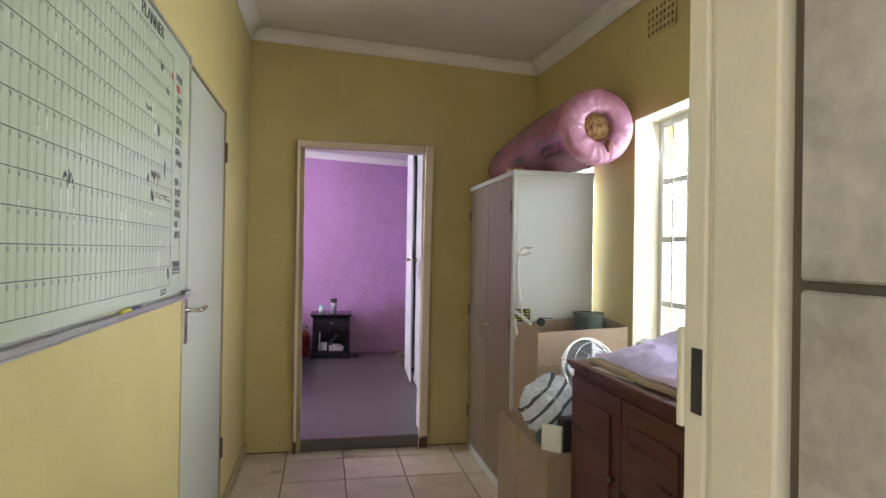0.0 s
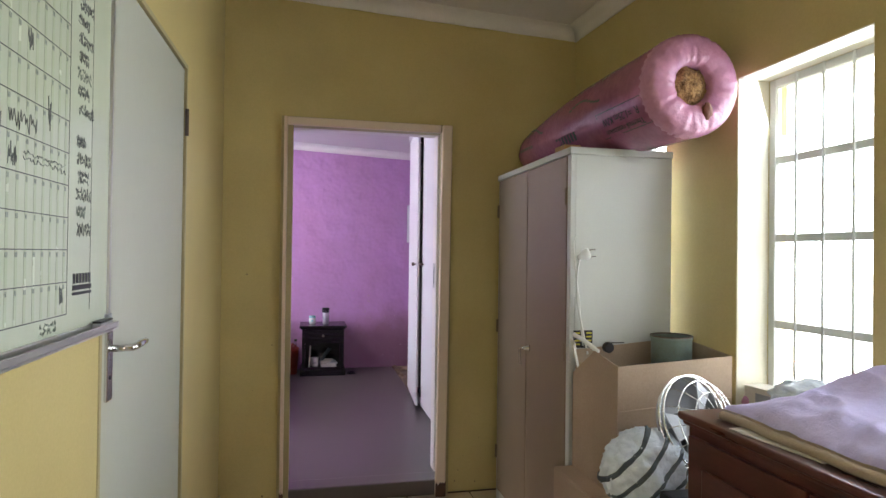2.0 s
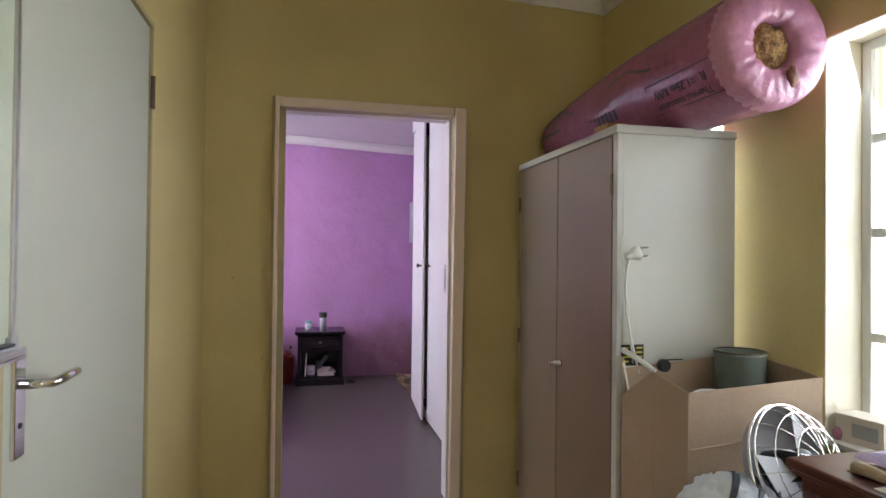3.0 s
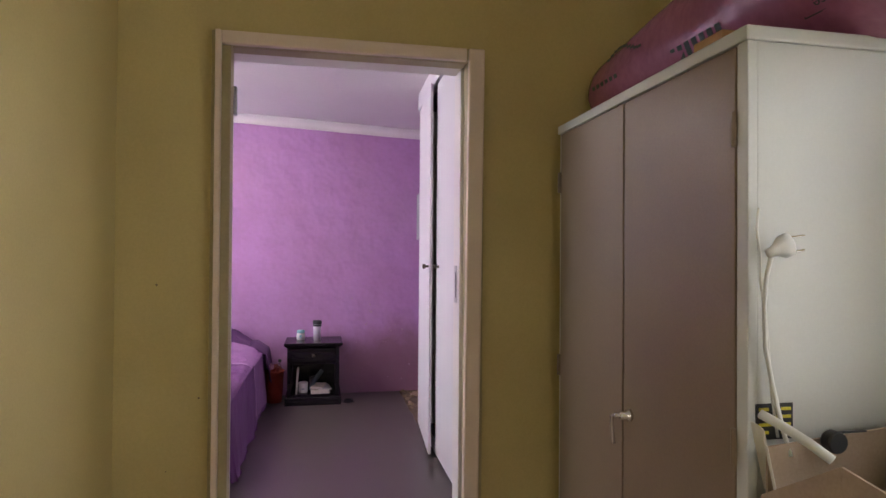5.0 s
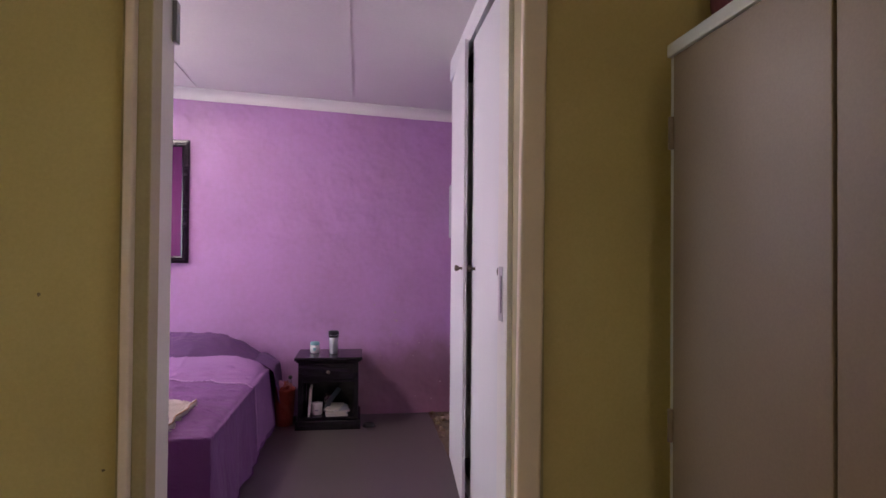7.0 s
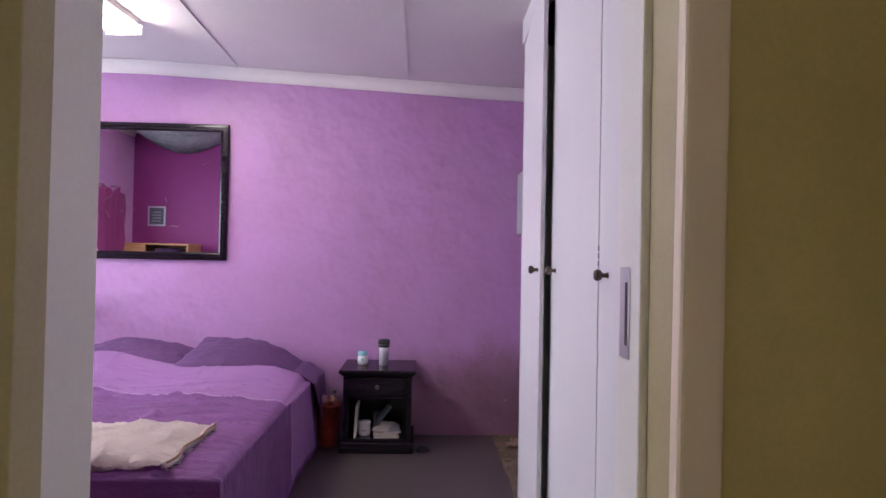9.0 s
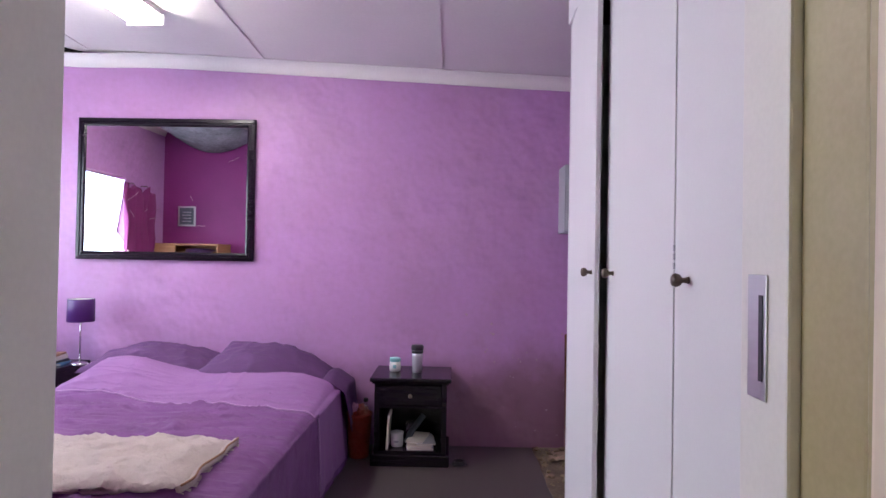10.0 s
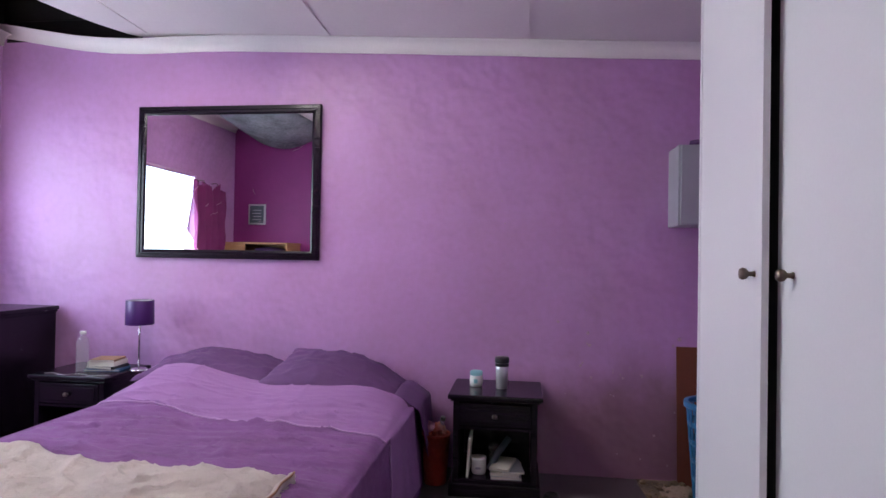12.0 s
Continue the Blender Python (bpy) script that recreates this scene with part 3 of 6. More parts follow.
# Thin linings, paler than the wall colour, on three sides of each opening.
for y0, y1 in WINS:
    bm = box(HALL_E + 0.002, 1.358, y0 + 0.0005, y0 + 0.004, 0.813, 2.0255)
    add_box(bm, HALL_E + 0.002, 1.358, y1 - 0.004, y1 - 0.0005, 0.813, 2.0255)
    add_box(bm, HALL_E + 0.002, 1.358, y0 + 0.0045, y1 - 0.0045, 2.026, 2.0295)
    structure("window_reveal", bm, REVEAL, "pale cream lining of the window reveal")

# air brick high on the east wall
vent = thing("air_vent", "cream clay air brick with a grid of square holes", "vent")
# Black plate on the wall face draws the holes' shade.
part("backing", box(HALL_E - 0.004, HALL_E - 0.0005, 2.335, 2.565, 2.385, 2.525), BLACKPL, vent, "black plate that draws the shade in the vent holes")
for k in range(8):
    y = 2.337 + k * 0.0323
    part("upright", box(HALL_E - 0.011, HALL_E - 0.0045, y - 0.0065, y + 0.0065, 2.385, 2.525, 0.001), YELLOW, vent)
for k in range(5):
    z = 2.387 + k * 0.034
    part("crossbar", box(HALL_E - 0.010, HALL_E - 0.005, 2.332, 2.568, z - 0.006, z + 0.006, 0.001), YELLOW, vent)

# ---- outside ----
structure("ground", sheet(lambda u, v: (-300 + 600 * u, -300 + 600 * v, -0.35), 4, 4), GARDEN, "dry garden lawn")
structure("backdrop", box(16, 16.1, -14, 26, -0.35, 9), HAZE, "pale bright haze of sky beyond the garden")
structure("backdrop_west", box(-14.1, -14, -6, 18, -0.35, 9), HAZE, "pale bright haze of sky beyond the garden")
yw = tagged(new("garden_wall"), "cream rendered garden wall with a coping", "wall")
part("wall", box(6.0, 6.2, -6, 16, -0.4, 1.35), YARDWALL, yw)
part("coping", box(5.96, 6.24, -6, 16, 1.351, 1.43, 0.01), YARDWALL, yw)


def tree(x, y, h, seed):
    rnd = random.Random(seed)
    t = thing("tree", "leafy green garden tree behind the wall", "tree", "garden trees", pose(x, y, -0.4))
    bm = tube([(0, 0, 0), (0.06, 0.02, h * 0.3), (0.02, 0.1, h * 0.55), (0.1, 0.05, h * 0.8)], 0.1, 8)
    for v in bm.verts:
        k = 1 - 0.7 * v.co.z / h
        v.co.x, v.co.y = v.co.x * k, v.co.y * k
    for k in range(7):
        a, z = rnd.random() * 6.28, h * (0.35 + 0.06 * k)
        r = h * 0.28
        tube([(0.03, 0.03, z), (r * 0.5 * math.cos(a), r * 0.5 * math.sin(a), z + 0.3), (r * math.cos(a), r * math.sin(a), z + 0.7)], 0.025, 5, bm)
    part("trunk", bm, BARK, t)
    bm = bmesh.new()
    for c in range(60):
        a, r, z = rnd.random() * 6.28, h * 0.36 * math.sqrt(rnd.random()), h * (0.22 + 0.78 * rnd.random())
        cx, cy = r * math.cos(a), r * math.sin(a)
        for k in range(45):
            p = Vector((cx + rnd.gauss(0, 0.18), cy + rnd.gauss(0, 0.18), z + rnd.gauss(0, 0.15)))
            u = Vector((rnd.gauss(0, 1), rnd.gauss(0, 1), rnd.gauss(0, 0.6))).normalized()
            w = u.orthogonal().normalized()
            s = 0.05 + 0.04 * rnd.random()
            vs = [bm.verts.new(p + u * s), bm.verts.new(p + w * s * 0.4), bm.verts.new(p - u * s), bm.verts.new(p - w * s * 0.4)]
            bm.faces.new(vs)
    part("crown", bm, LEAF, t)


tree(9.5, 10.5, 3.2, 3)
tree(11.5, 16.0, 4.0, 5)

rnd = random.Random(21)
bm = bmesh.new()
for k in range(60):
    if k < 38:
        x, z = rnd.uniform(0.1, 1.15), rnd.uniform(0.15, 0.95)
    else:
        x, z = rnd.uniform(-2.6, 1.1), rnd.uniform(0.7, 2.4)
    q, n = rnd.uniform(0.003, 0.012 if k < 12 else 0.008 if k < 38 else 0.004), 7
    vs = [bm.verts.new((x + q * rnd.uniform(0.5, 1.3) * math.cos(6.283 * i / n), FAR_Y - 0.0025, z + q * rnd.uniform(0.5, 1.3) * math.sin(6.283 * i / n))) for i in range(n)]
    bm.faces.new(vs)
chips = link_mesh("plaster_chip", bm, CHIP, bpy.data.objects["wall_bedroom_north"])
thick(chips, 0.002, 1.0)
tagged(chips, "small chips of bare plaster", "", "", "stuff")

# small scars on the yellow walls and rust at the foot of the frame
rnd = random.Random(33)
bm = bmesh.new()
for x, z, q in ((-0.655, 1.24, 0.004), (-0.52, 0.86, 0.004), (-0.62, 0.62, 0.003), (0.52, 0.12, 0.004), (0.55, 0.2, 0.003), (0.64, 0.3, 0.003), (0.5, 0.06, 0.005), (-0.56, 0.05, 0.005), (0.62, 0.05, 0.005)):
    vs = [bm.verts.new((x + q * rnd.uniform(0.5, 1.3) * math.cos(6.283 * i / 7), DOOR_Y - 0.0012, z + q * rnd.uniform(0.5, 1.3) * math.sin(6.283 * i / 7))) for i in range(7)]
    bm.faces.new(vs)
chips = link_mesh("paint_scar", bm, RUBBLE, bpy.data.objects["wall_north"])
thick(chips, 0.001, 1.0)
tagged(chips, "small nail holes and paint scars", "", "", "stuff")
RUST = material("brown_rust", (0.10, 0.055, 0.035), 0.9, 0.4, 30, 120, 0.5)
fr = bpy.data.objects["door_frame_bedroom"]
for x0, x1 in ((-0.4715, -0.4515), (0.377, 0.434)):
    bm = sheet(lambda u, v: (x0 - 0.0005 + (x1 - x0 + 0.001) * u, 4.0305, 0.0 + v * (0.075 + 0.03 * nz(u * 7, x0 * 9))), 12, 3)
    thick(part("rusted_foot", bm, RUST, fr, "rusted and chipped foot of the frame"), 0.002)
part("hinge", box(-0.4455, -0.434, 4.262, 4.292, 1.86, 1.965, 0.003), GREYMETAL, fr, "grey steel hinge")


# ---- hall things ----
def planner_board():
    """A year planner whiteboard on the west wall: rows run along y, the surface faces +x."""
    x = HALL_W
    y0, y1, z0, z1 = 0.83, 2.244, 1.2, 2.036
    b = thing("whiteboard", "white year-planner whiteboard in an aluminium frame, scribbled with marker", "whiteboard")
    part("panel", box(x + 0.001, x + 0.012, y0, y1, z0, z1, 0.001), BOARDW, b)
    for nm, a in (("frame_side", (y0 - 0.012, y0, z0 - 0.012, z1 + 0.012)), ("frame_side", (y1 - 0.002, y1 + 0.012, z0 - 0.012, z1 + 0.012)), ("frame_rail", (y0 + 0.0005, y1 - 0.0025, z1 - 0.002, z1 + 0.012)), ("frame_rail", (y0 + 0.0005, y1 - 0.0025, z0 - 0.012, z0 + 0.002))):
        part(nm, box(x + 0.0005, x + 0.018, *a, 0.003), ALU, b)
    bm = box(x + 0.0185, x + 0.042, y0, y1 - 0.01, z0 - 0.018, z0 - 0.013, 0.001)
    add_box(bm, x + 0.0385, x + 0.042, y0, y1 - 0.01, z0 - 0.0125, z0 + 0.0, 0.001)
    part("pen_tray", bm, ALU, b)
    for yy, zz in ((y1, z0), (y1, z1)):
        part("corner_cap", box(x + 0.0, x + 0.021, yy - 0.012, yy + 0.0145, zz - 0.0145, zz + 0.0145, 0.004), GREYMETAL, b, "grey plastic corner cap")
    f = x + 0.0122
    # ruled rows
    rows = [1.236 + 0.0612 * k for k in range(13)]
    for z in rows:
        part("ruled_line", box(f, f + 0.0004, y0 + 0.01, 2.015, z - 0.0009, z + 0.0009), INK, b)
    part("ruled_line", box(f, f + 0.0004, 2.0155, 2.0168, 1.236, rows[-1]), INK, b)
    part("ruled_line", box(f, f + 0.0004, 2.135, 2.1362, 1.236, rows[-1]), INK, b)
    step = 0.031
    k = 0
    while 2.0 - k * step > y0 + 0.03:
        y = 2.0 - k * step
        part("column_band", box(f, f + 0.0002, y - 0.0045, y + 0.0045, 1.238, rows[-1] - 0.001), PALEPRINT, b)
        k += 1
    bm = bmesh.new()
    rnd = random.Random(4)
    for z in rows[1:]:
        for j in range(k):
            y = 2.0 - j * step
            w = 0.0035 if rnd.random() < 0.7 else 0.002
            add_box(bm, f + 0.0003, f + 0.0006, y - w - 0.001, y - 0.001, z - 0.0125, z - 0.0045)
            add_box(bm, f + 0.0003, f + 0.0006, y + 0.0005, y + 0.0005 + w, z - 0.0125, z - 0.0045)
    tagged(part("day_figure", bm, INKGREY, b, "tiny printed day figures"), kind="stuff")

    def scribble(y, z, w, h, n, mat, seed, rad=0.0009):
        r = random.Random(seed)
        bm, n = bmesh.new(), 2 * n
        for row in range(2 if h < 0.025 and w > 0.04 else 1):
            pts = [(f + 0.0008, y + w * (i + 0.9 * r.random()) / n, z - 0.011 * row + h * (r.random() - 0.5) * (0.6 + 0.4 * r.random())) for i in range(n)]
            tube(pts, rad, 4, bm)
        return bm

    marks = ((1.86, 1.90, 0.035, 0.04, 9, INK), (1.93, 1.845, 0.03, 0.03, 8, INK), (1.99, 1.905, 0.02, 0.03, 7, REDINK), (1.72, 1.75, 0.06, 0.03, 12, INK), (1.84, 1.70, 0.02, 0.06, 7, INK), (1.78, 1.565, 0.1, 0.045, 14, INK), (1.92, 1.59, 0.012, 0.08, 7, INK), (1.78, 1.505, 0.03, 0.045, 8, INK), (1.83, 1.515, 0.17, 0.012, 22, INK), (1.74, 1.55, 0.02, 0.035, 7, INK), (1.98, 1.275, 0.016, 0.04, 9, INK), (1.2, 1.49, 0.05, 0.04, 9, INK), (1.9, 1.225, 0.07, 0.014, 14, INKGREY))
    for i, (y, z, w, h, n, m) in enumerate(marks):
        part("marker_scribble", scribble(y, z, w, h, n, m, 30 + i, 0.0006), NOTE if m is INK else m, b, "handwritten marker note")
    for i in range(15):
        z = 1.925 - i * 0.035 - (0.03 if i > 8 else 0)
        w = (0.085, 0.05, 0.075, 0.06)[i % 4]
        part("marker_scribble", scribble(2.05 + 0.004 * (i % 3), z, w, 0.02, 16, NOTE, 70 + i, 0.00055), REDINK if i == 1 else INKGREY if i in (6, 13) else NOTE, b, "handwritten marker note")
    # plain mark of the maker, drawn as bars
    bm = bmesh.new()
    for k in range(6):
        add_box(bm, f, f + 0.0005, 2.045 + k * 0.0165, 2.057 + k * 0.0165, 1.292, 1.312)
    add_box(bm, f, f + 0.0005, 2.043, 2.145, 1.279, 1.289)
    add_box(bm, f, f + 0.0005, 2.043, 2.145, 1.269, 1.275)
    part("maker_mark", bm, INK, b, "black printed block mark")
    bm = letters("PLANNER", 0.052)
    moved(bm, Matrix.Translation((f + 0.0006, 1.78, 2.0)) @ Matrix(((0, 0, 1, 0), (1, 0, 0, 0), (0, 1, 0, 0), (0, 0, 0, 1))))
    part("title", bm, INK, b, "black printed planner title")
    # marker on the tray
    p = thing("marker_pen", "yellow-capped whiteboard marker lying on the pen tray", "marker")
    zt, xt = z0 - 0.013 + 0.009, x + 0.0285
    bm = moved(lathe([(0.006, 0), (0.0095, 0.006), (0.0095, 0.055), (0.008, 0.06)], 16), pose(xt, 1.50, zt, -90, 0, 0))
    part("cap", bm, YELLOWPL, p, "yellow cap", True)
    bm = moved(lathe([(0.0085, 0), (0.0085, 0.075), (0.006, 0.08)], 16), pose(xt, 1.5605, zt, -90, 0, 0))
    part("barrel", bm, INDIGO, p, "printed barrel", True)
    e = thing("board_eraser", "small grey eraser lying at the end of the pen tray", "eraser")
    part("body", box(xt - 0.009, xt + 0.009, 2.13, 2.21, z0 - 0.0125, z0 + 0.004, 0.004), GREYMETAL, e)
    part("felt", box(xt - 0.0085, xt + 0.0085, 2.131, 2.209, z0 + 0.0042, z0 + 0.009, 0.002), BLACKPL, e)


planner_board()


def wardrobe():
    x0, x1, y0, y1, h = 0.695, 1.15, 2.982, 3.93, 1.8
    w = thing("steel_wardrobe", "taupe two-door steel wardrobe with cream sides", "wardrobe")
    bm = box(x0 + 0.022, x1, y0, y0 + 0.02, 0, h - 0.03, 0.003)
    part("side_panel", bm, STEELWHITE, w)
    part("side_panel", box(x0 + 0.022, x1, y1 - 0.02, y1, 0, h - 0.03, 0.003), STEELWHITE, w)
    part("back_panel", box(x1 - 0.012, x1 - 0.001, y0 + 0.021, y1 - 0.021, 0, h - 0.031), STEELWHITE, w)
    part("top_panel", box(x0 - 0.004, x1 + 0.004, y0 - 0.004, y1 + 0.004, h - 0.0295, h, 0.005), STEELWHITE, w)
    part("plinth", box(x0 + 0.012, x1 - 0.02, y0 + 0.021, y1 - 0.021, 0.0, 0.07, 0.003), STEELWHITE, w)
    part("front_stile", box(x0 + 0.0, x0 + 0.0215, y0 - 0.002, y0 + 0.03, 0.0, h - 0.03, 0.003), STEELWHITE, w)
    part("front_stile", box(x0 + 0.004, x0 + 0.0215, y1 - 0.02, y1, 0.0, h - 0.03, 0.003), STEELWHITE, w)
    for a, b in ((y0 + 0.032, 3.463), (3.47, y1 - 0.022)):
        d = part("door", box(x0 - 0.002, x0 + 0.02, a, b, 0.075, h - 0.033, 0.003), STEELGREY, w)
        hy = a - 0.002 if a < 3.3 else b + 0.002
        for z in (0.28, 0.97, 1.60):
            part("hinge", tube([(x0 - 0.006, hy, z - 0.035), (x0 - 0.006, hy, z + 0.035)], 0.006, 8), STEELGREY, d)
    hb = part("lock_rose", moved(lathe([(0.016, 0), (0.016, 0.008), (0.01, 0.014), (0.01, 0.03)], 20), pose(x0 - 0.002, 3.425, 0.922, 0, -90, 0)), CHROME, w, "chrome lock rose", True)
    part("handle", tube([(x0 - 0.03, 3.425, 0.922), (x0 - 0.034, 3.45, 0.919), (x0 - 0.034, 3.467, 0.912), (x0 - 0.032, 3.47, 0.887), (x0 - 0.03, 3.465, 0.837)], 0.0055, 8), CHROME, hb, "chrome drop handle", True)
    return w


wardrobe()


def bale():
    """A roll of wrapped insulation lying on the wardrobe."""
    cx, y0, y1, r = 1.012, 2.64, 4.03, 0.186
    cz = 1.801 + r - 0.006
    b = thing("insulation_roll", "roll of insulation in wrinkled pink plastic, lying on the wardrobe", "insulation roll")

    def ring(y, k, a, seed=0):
        k *= 1 + 0.022 * nz(math.cos(a) * 2, math.sin(a) * 2, y * 3)
        q = 1 - 0.2 * min(1, max(0, (y - 3.25) / 0.7)) ** 1.5
        px, pz = cx + 0.02 * (1 - q) + r * k * math.cos(a), cz - r * (1 - q) + r * q * k * math.sin(a)
        return (px, y, max(pz, 1.803) if y > 2.985 else pz)

    n = 64
    prof = [(y0 + 0.012, 0.90), (y0 + 0.02, 0.96), (y0 + 0.04, 0.995), (y0 + 0.08, 1.0)] + [(y0 + 0.08 + (y1 - y0 - 0.14) * k / 24, 1.0) for k in range(1, 25)] + [(y1 - 0.03, 0.97), (y1 - 0.01, 0.9), (y1, 0.75), (y1, 0.02)]
    bm = bmesh.new()
    rings = [[bm.verts.new(ring(y, k, 2 * math.pi * i / n)) for i in range(n)] for y, k in prof]
    for a, c in zip(rings, rings[1:]):
        for i in range(n):
            bm.faces.new((a[i], a[(i + 1) % n], c[(i + 1) % n], c[i]))
    part("wrapping", bm, PINKWRAP, b, "", True)
    # gathered end with a hole
    bm = bmesh.new()
    steps = [(1.0, 0.05), (0.985, 0.02), (0.95, 0.002), (0.9, -0.008), (0.85, -0.012), (0.7, -0.014), (0.55, -0.01), (0.45, -0.004), (0.40, 0.006), (0.37, 0.04)]
    m = 128
    rings = []
    for q, dy in steps:
        row = []
        for i in range(m):
            a = 2 * math.pi * i / m
            pleat = 0.006 * math.sin(a * 38 + 3 * nz(a * 3, 0)) * max(0, (q - 0.84)) * 5 + 0.006 * nz(math.cos(a) * 6, math.sin(a) * 6, q * 5)
            k = q * (1 + 0.007 * math.sin(a * 38) * (q > 0.9)) * (1 + 0.06 * nz(math.cos(a) * 3, math.sin(a) * 3, 7) * (q < 0.5))
            row.append(bm.verts.new((cx + r * k * math.cos(a) * 1.012, y0 + dy + pleat, cz + r * k * math.sin(a) * 1.012)))
        rings.append(row)
    for a, c in zip(rings, rings[1:]):
        for i in range(m):
            bm.faces.new((a[i], a[(i + 1) % m], c[(i + 1) % m], c[i]))
    part("gathered_end", bm, PINKPALE, b, "pale puckered plastic end", True)
    bm = blob(4, (0.074, 0.03, 0.074), 0.3, 5, 2)
    part("core", moved(bm, Matrix.Translation((cx, y0 + 0.045, cz))), WOOL, b, "brown fibrous core", True)
    bm = blob(3, (0.02, 0.008, 0.03), 0.3, 3, 5)
    part("tear", moved(bm, Matrix.Translation((cx + 0.045, y0 - 0.012, cz - 0.098))), BOARDRED, b, "dark red tear in the plastic", True)

    def wrap(bm, y, a0, rad=1.006):
        """Bend flat lettering (x along the roll, y round it) on to the roll."""
        for v in bm.verts:
            a = a0 - v.co.y / r
            k = r * rad + v.co.z
            v.co = Vector((cx + k * math.cos(a), y - v.co.x, cz + k * math.sin(a)))
        return bm

    a0 = radians(210)
    for text, dy, da, size in (("Thermal resistance", 0.0, 0.028, 0.036), ("R  =1.25m K/W", 0.0, -0.018, 0.042)):
        bm = moved(letters(text, size, 0.0004), pose(0, 0, 0, 0, 0, 180))
        part("printed_text", wrap(bm, 2.865 + dy, a0 + da / r), INK, b, "dark printed words, upside down")["kind"] = "stuff"
    bm = bmesh.new()
    for q in ((-0.175, 0.175, 0.058, 0.061), (-0.175, 0.175, -0.050, -0.047), (-0.175, -0.172, -0.047, 0.058), (0.172, 0.175, -0.047, 0.058)):
        nseg = 12
        for i in range(nseg):
            add_box(bm, q[0] + (q[1] - q[0]) * i / nseg, q[0] + (q[1] - q[0]) * (i + 1) / nseg, q[2], q[3], 0, 0.0005)
    part("printed_border", wrap(bm, 2.865, a0), INK, b, "dark printed border")
    for k in range(7):
        part("printed_mark", wrap(box(-0.11 + k * 0.032, -0.09 + k * 0.032, -0.02, 0.02, 0, 0.0005), 3.36, a0 - 0.1), INK, b, "dark printed block mark")
    for k in range(6):
        part("printed_mark", wrap(box(-0.09 + k * 0.032, -0.07 + k * 0.032, -0.02, 0.02, 0, 0.0005), 3.86, a0 - 0.25), INK, b, "dark printed block mark")
    # Black strips draw the shade of two long creases.
    for yy, aa, ln in ((3.15, 168, 0.3), (3.72, 172, 0.22)):
        bm = bmesh.new()
        for i in range(10):
            add_box(bm, -ln / 2 + ln * i / 10, -ln / 2 + ln * (i + 1) / 10, -0.004 + 0.02 * math.sin(i * 0.5), 0.004 + 0.02 * math.sin(i * 0.5), 0, 0.001)
        part("seam", wrap(bm, yy, radians(aa)), INK, b, "black strip that draws the shade of a crease in the wrapping")
    blk = thing("wood_offcut", "small wooden offcut on the wardrobe top", "wood")
    part("block", box(0.705, 0.78, 3.07, 3.17, 1.8005, 1.825, 0.003), PINE, blk)


bale()


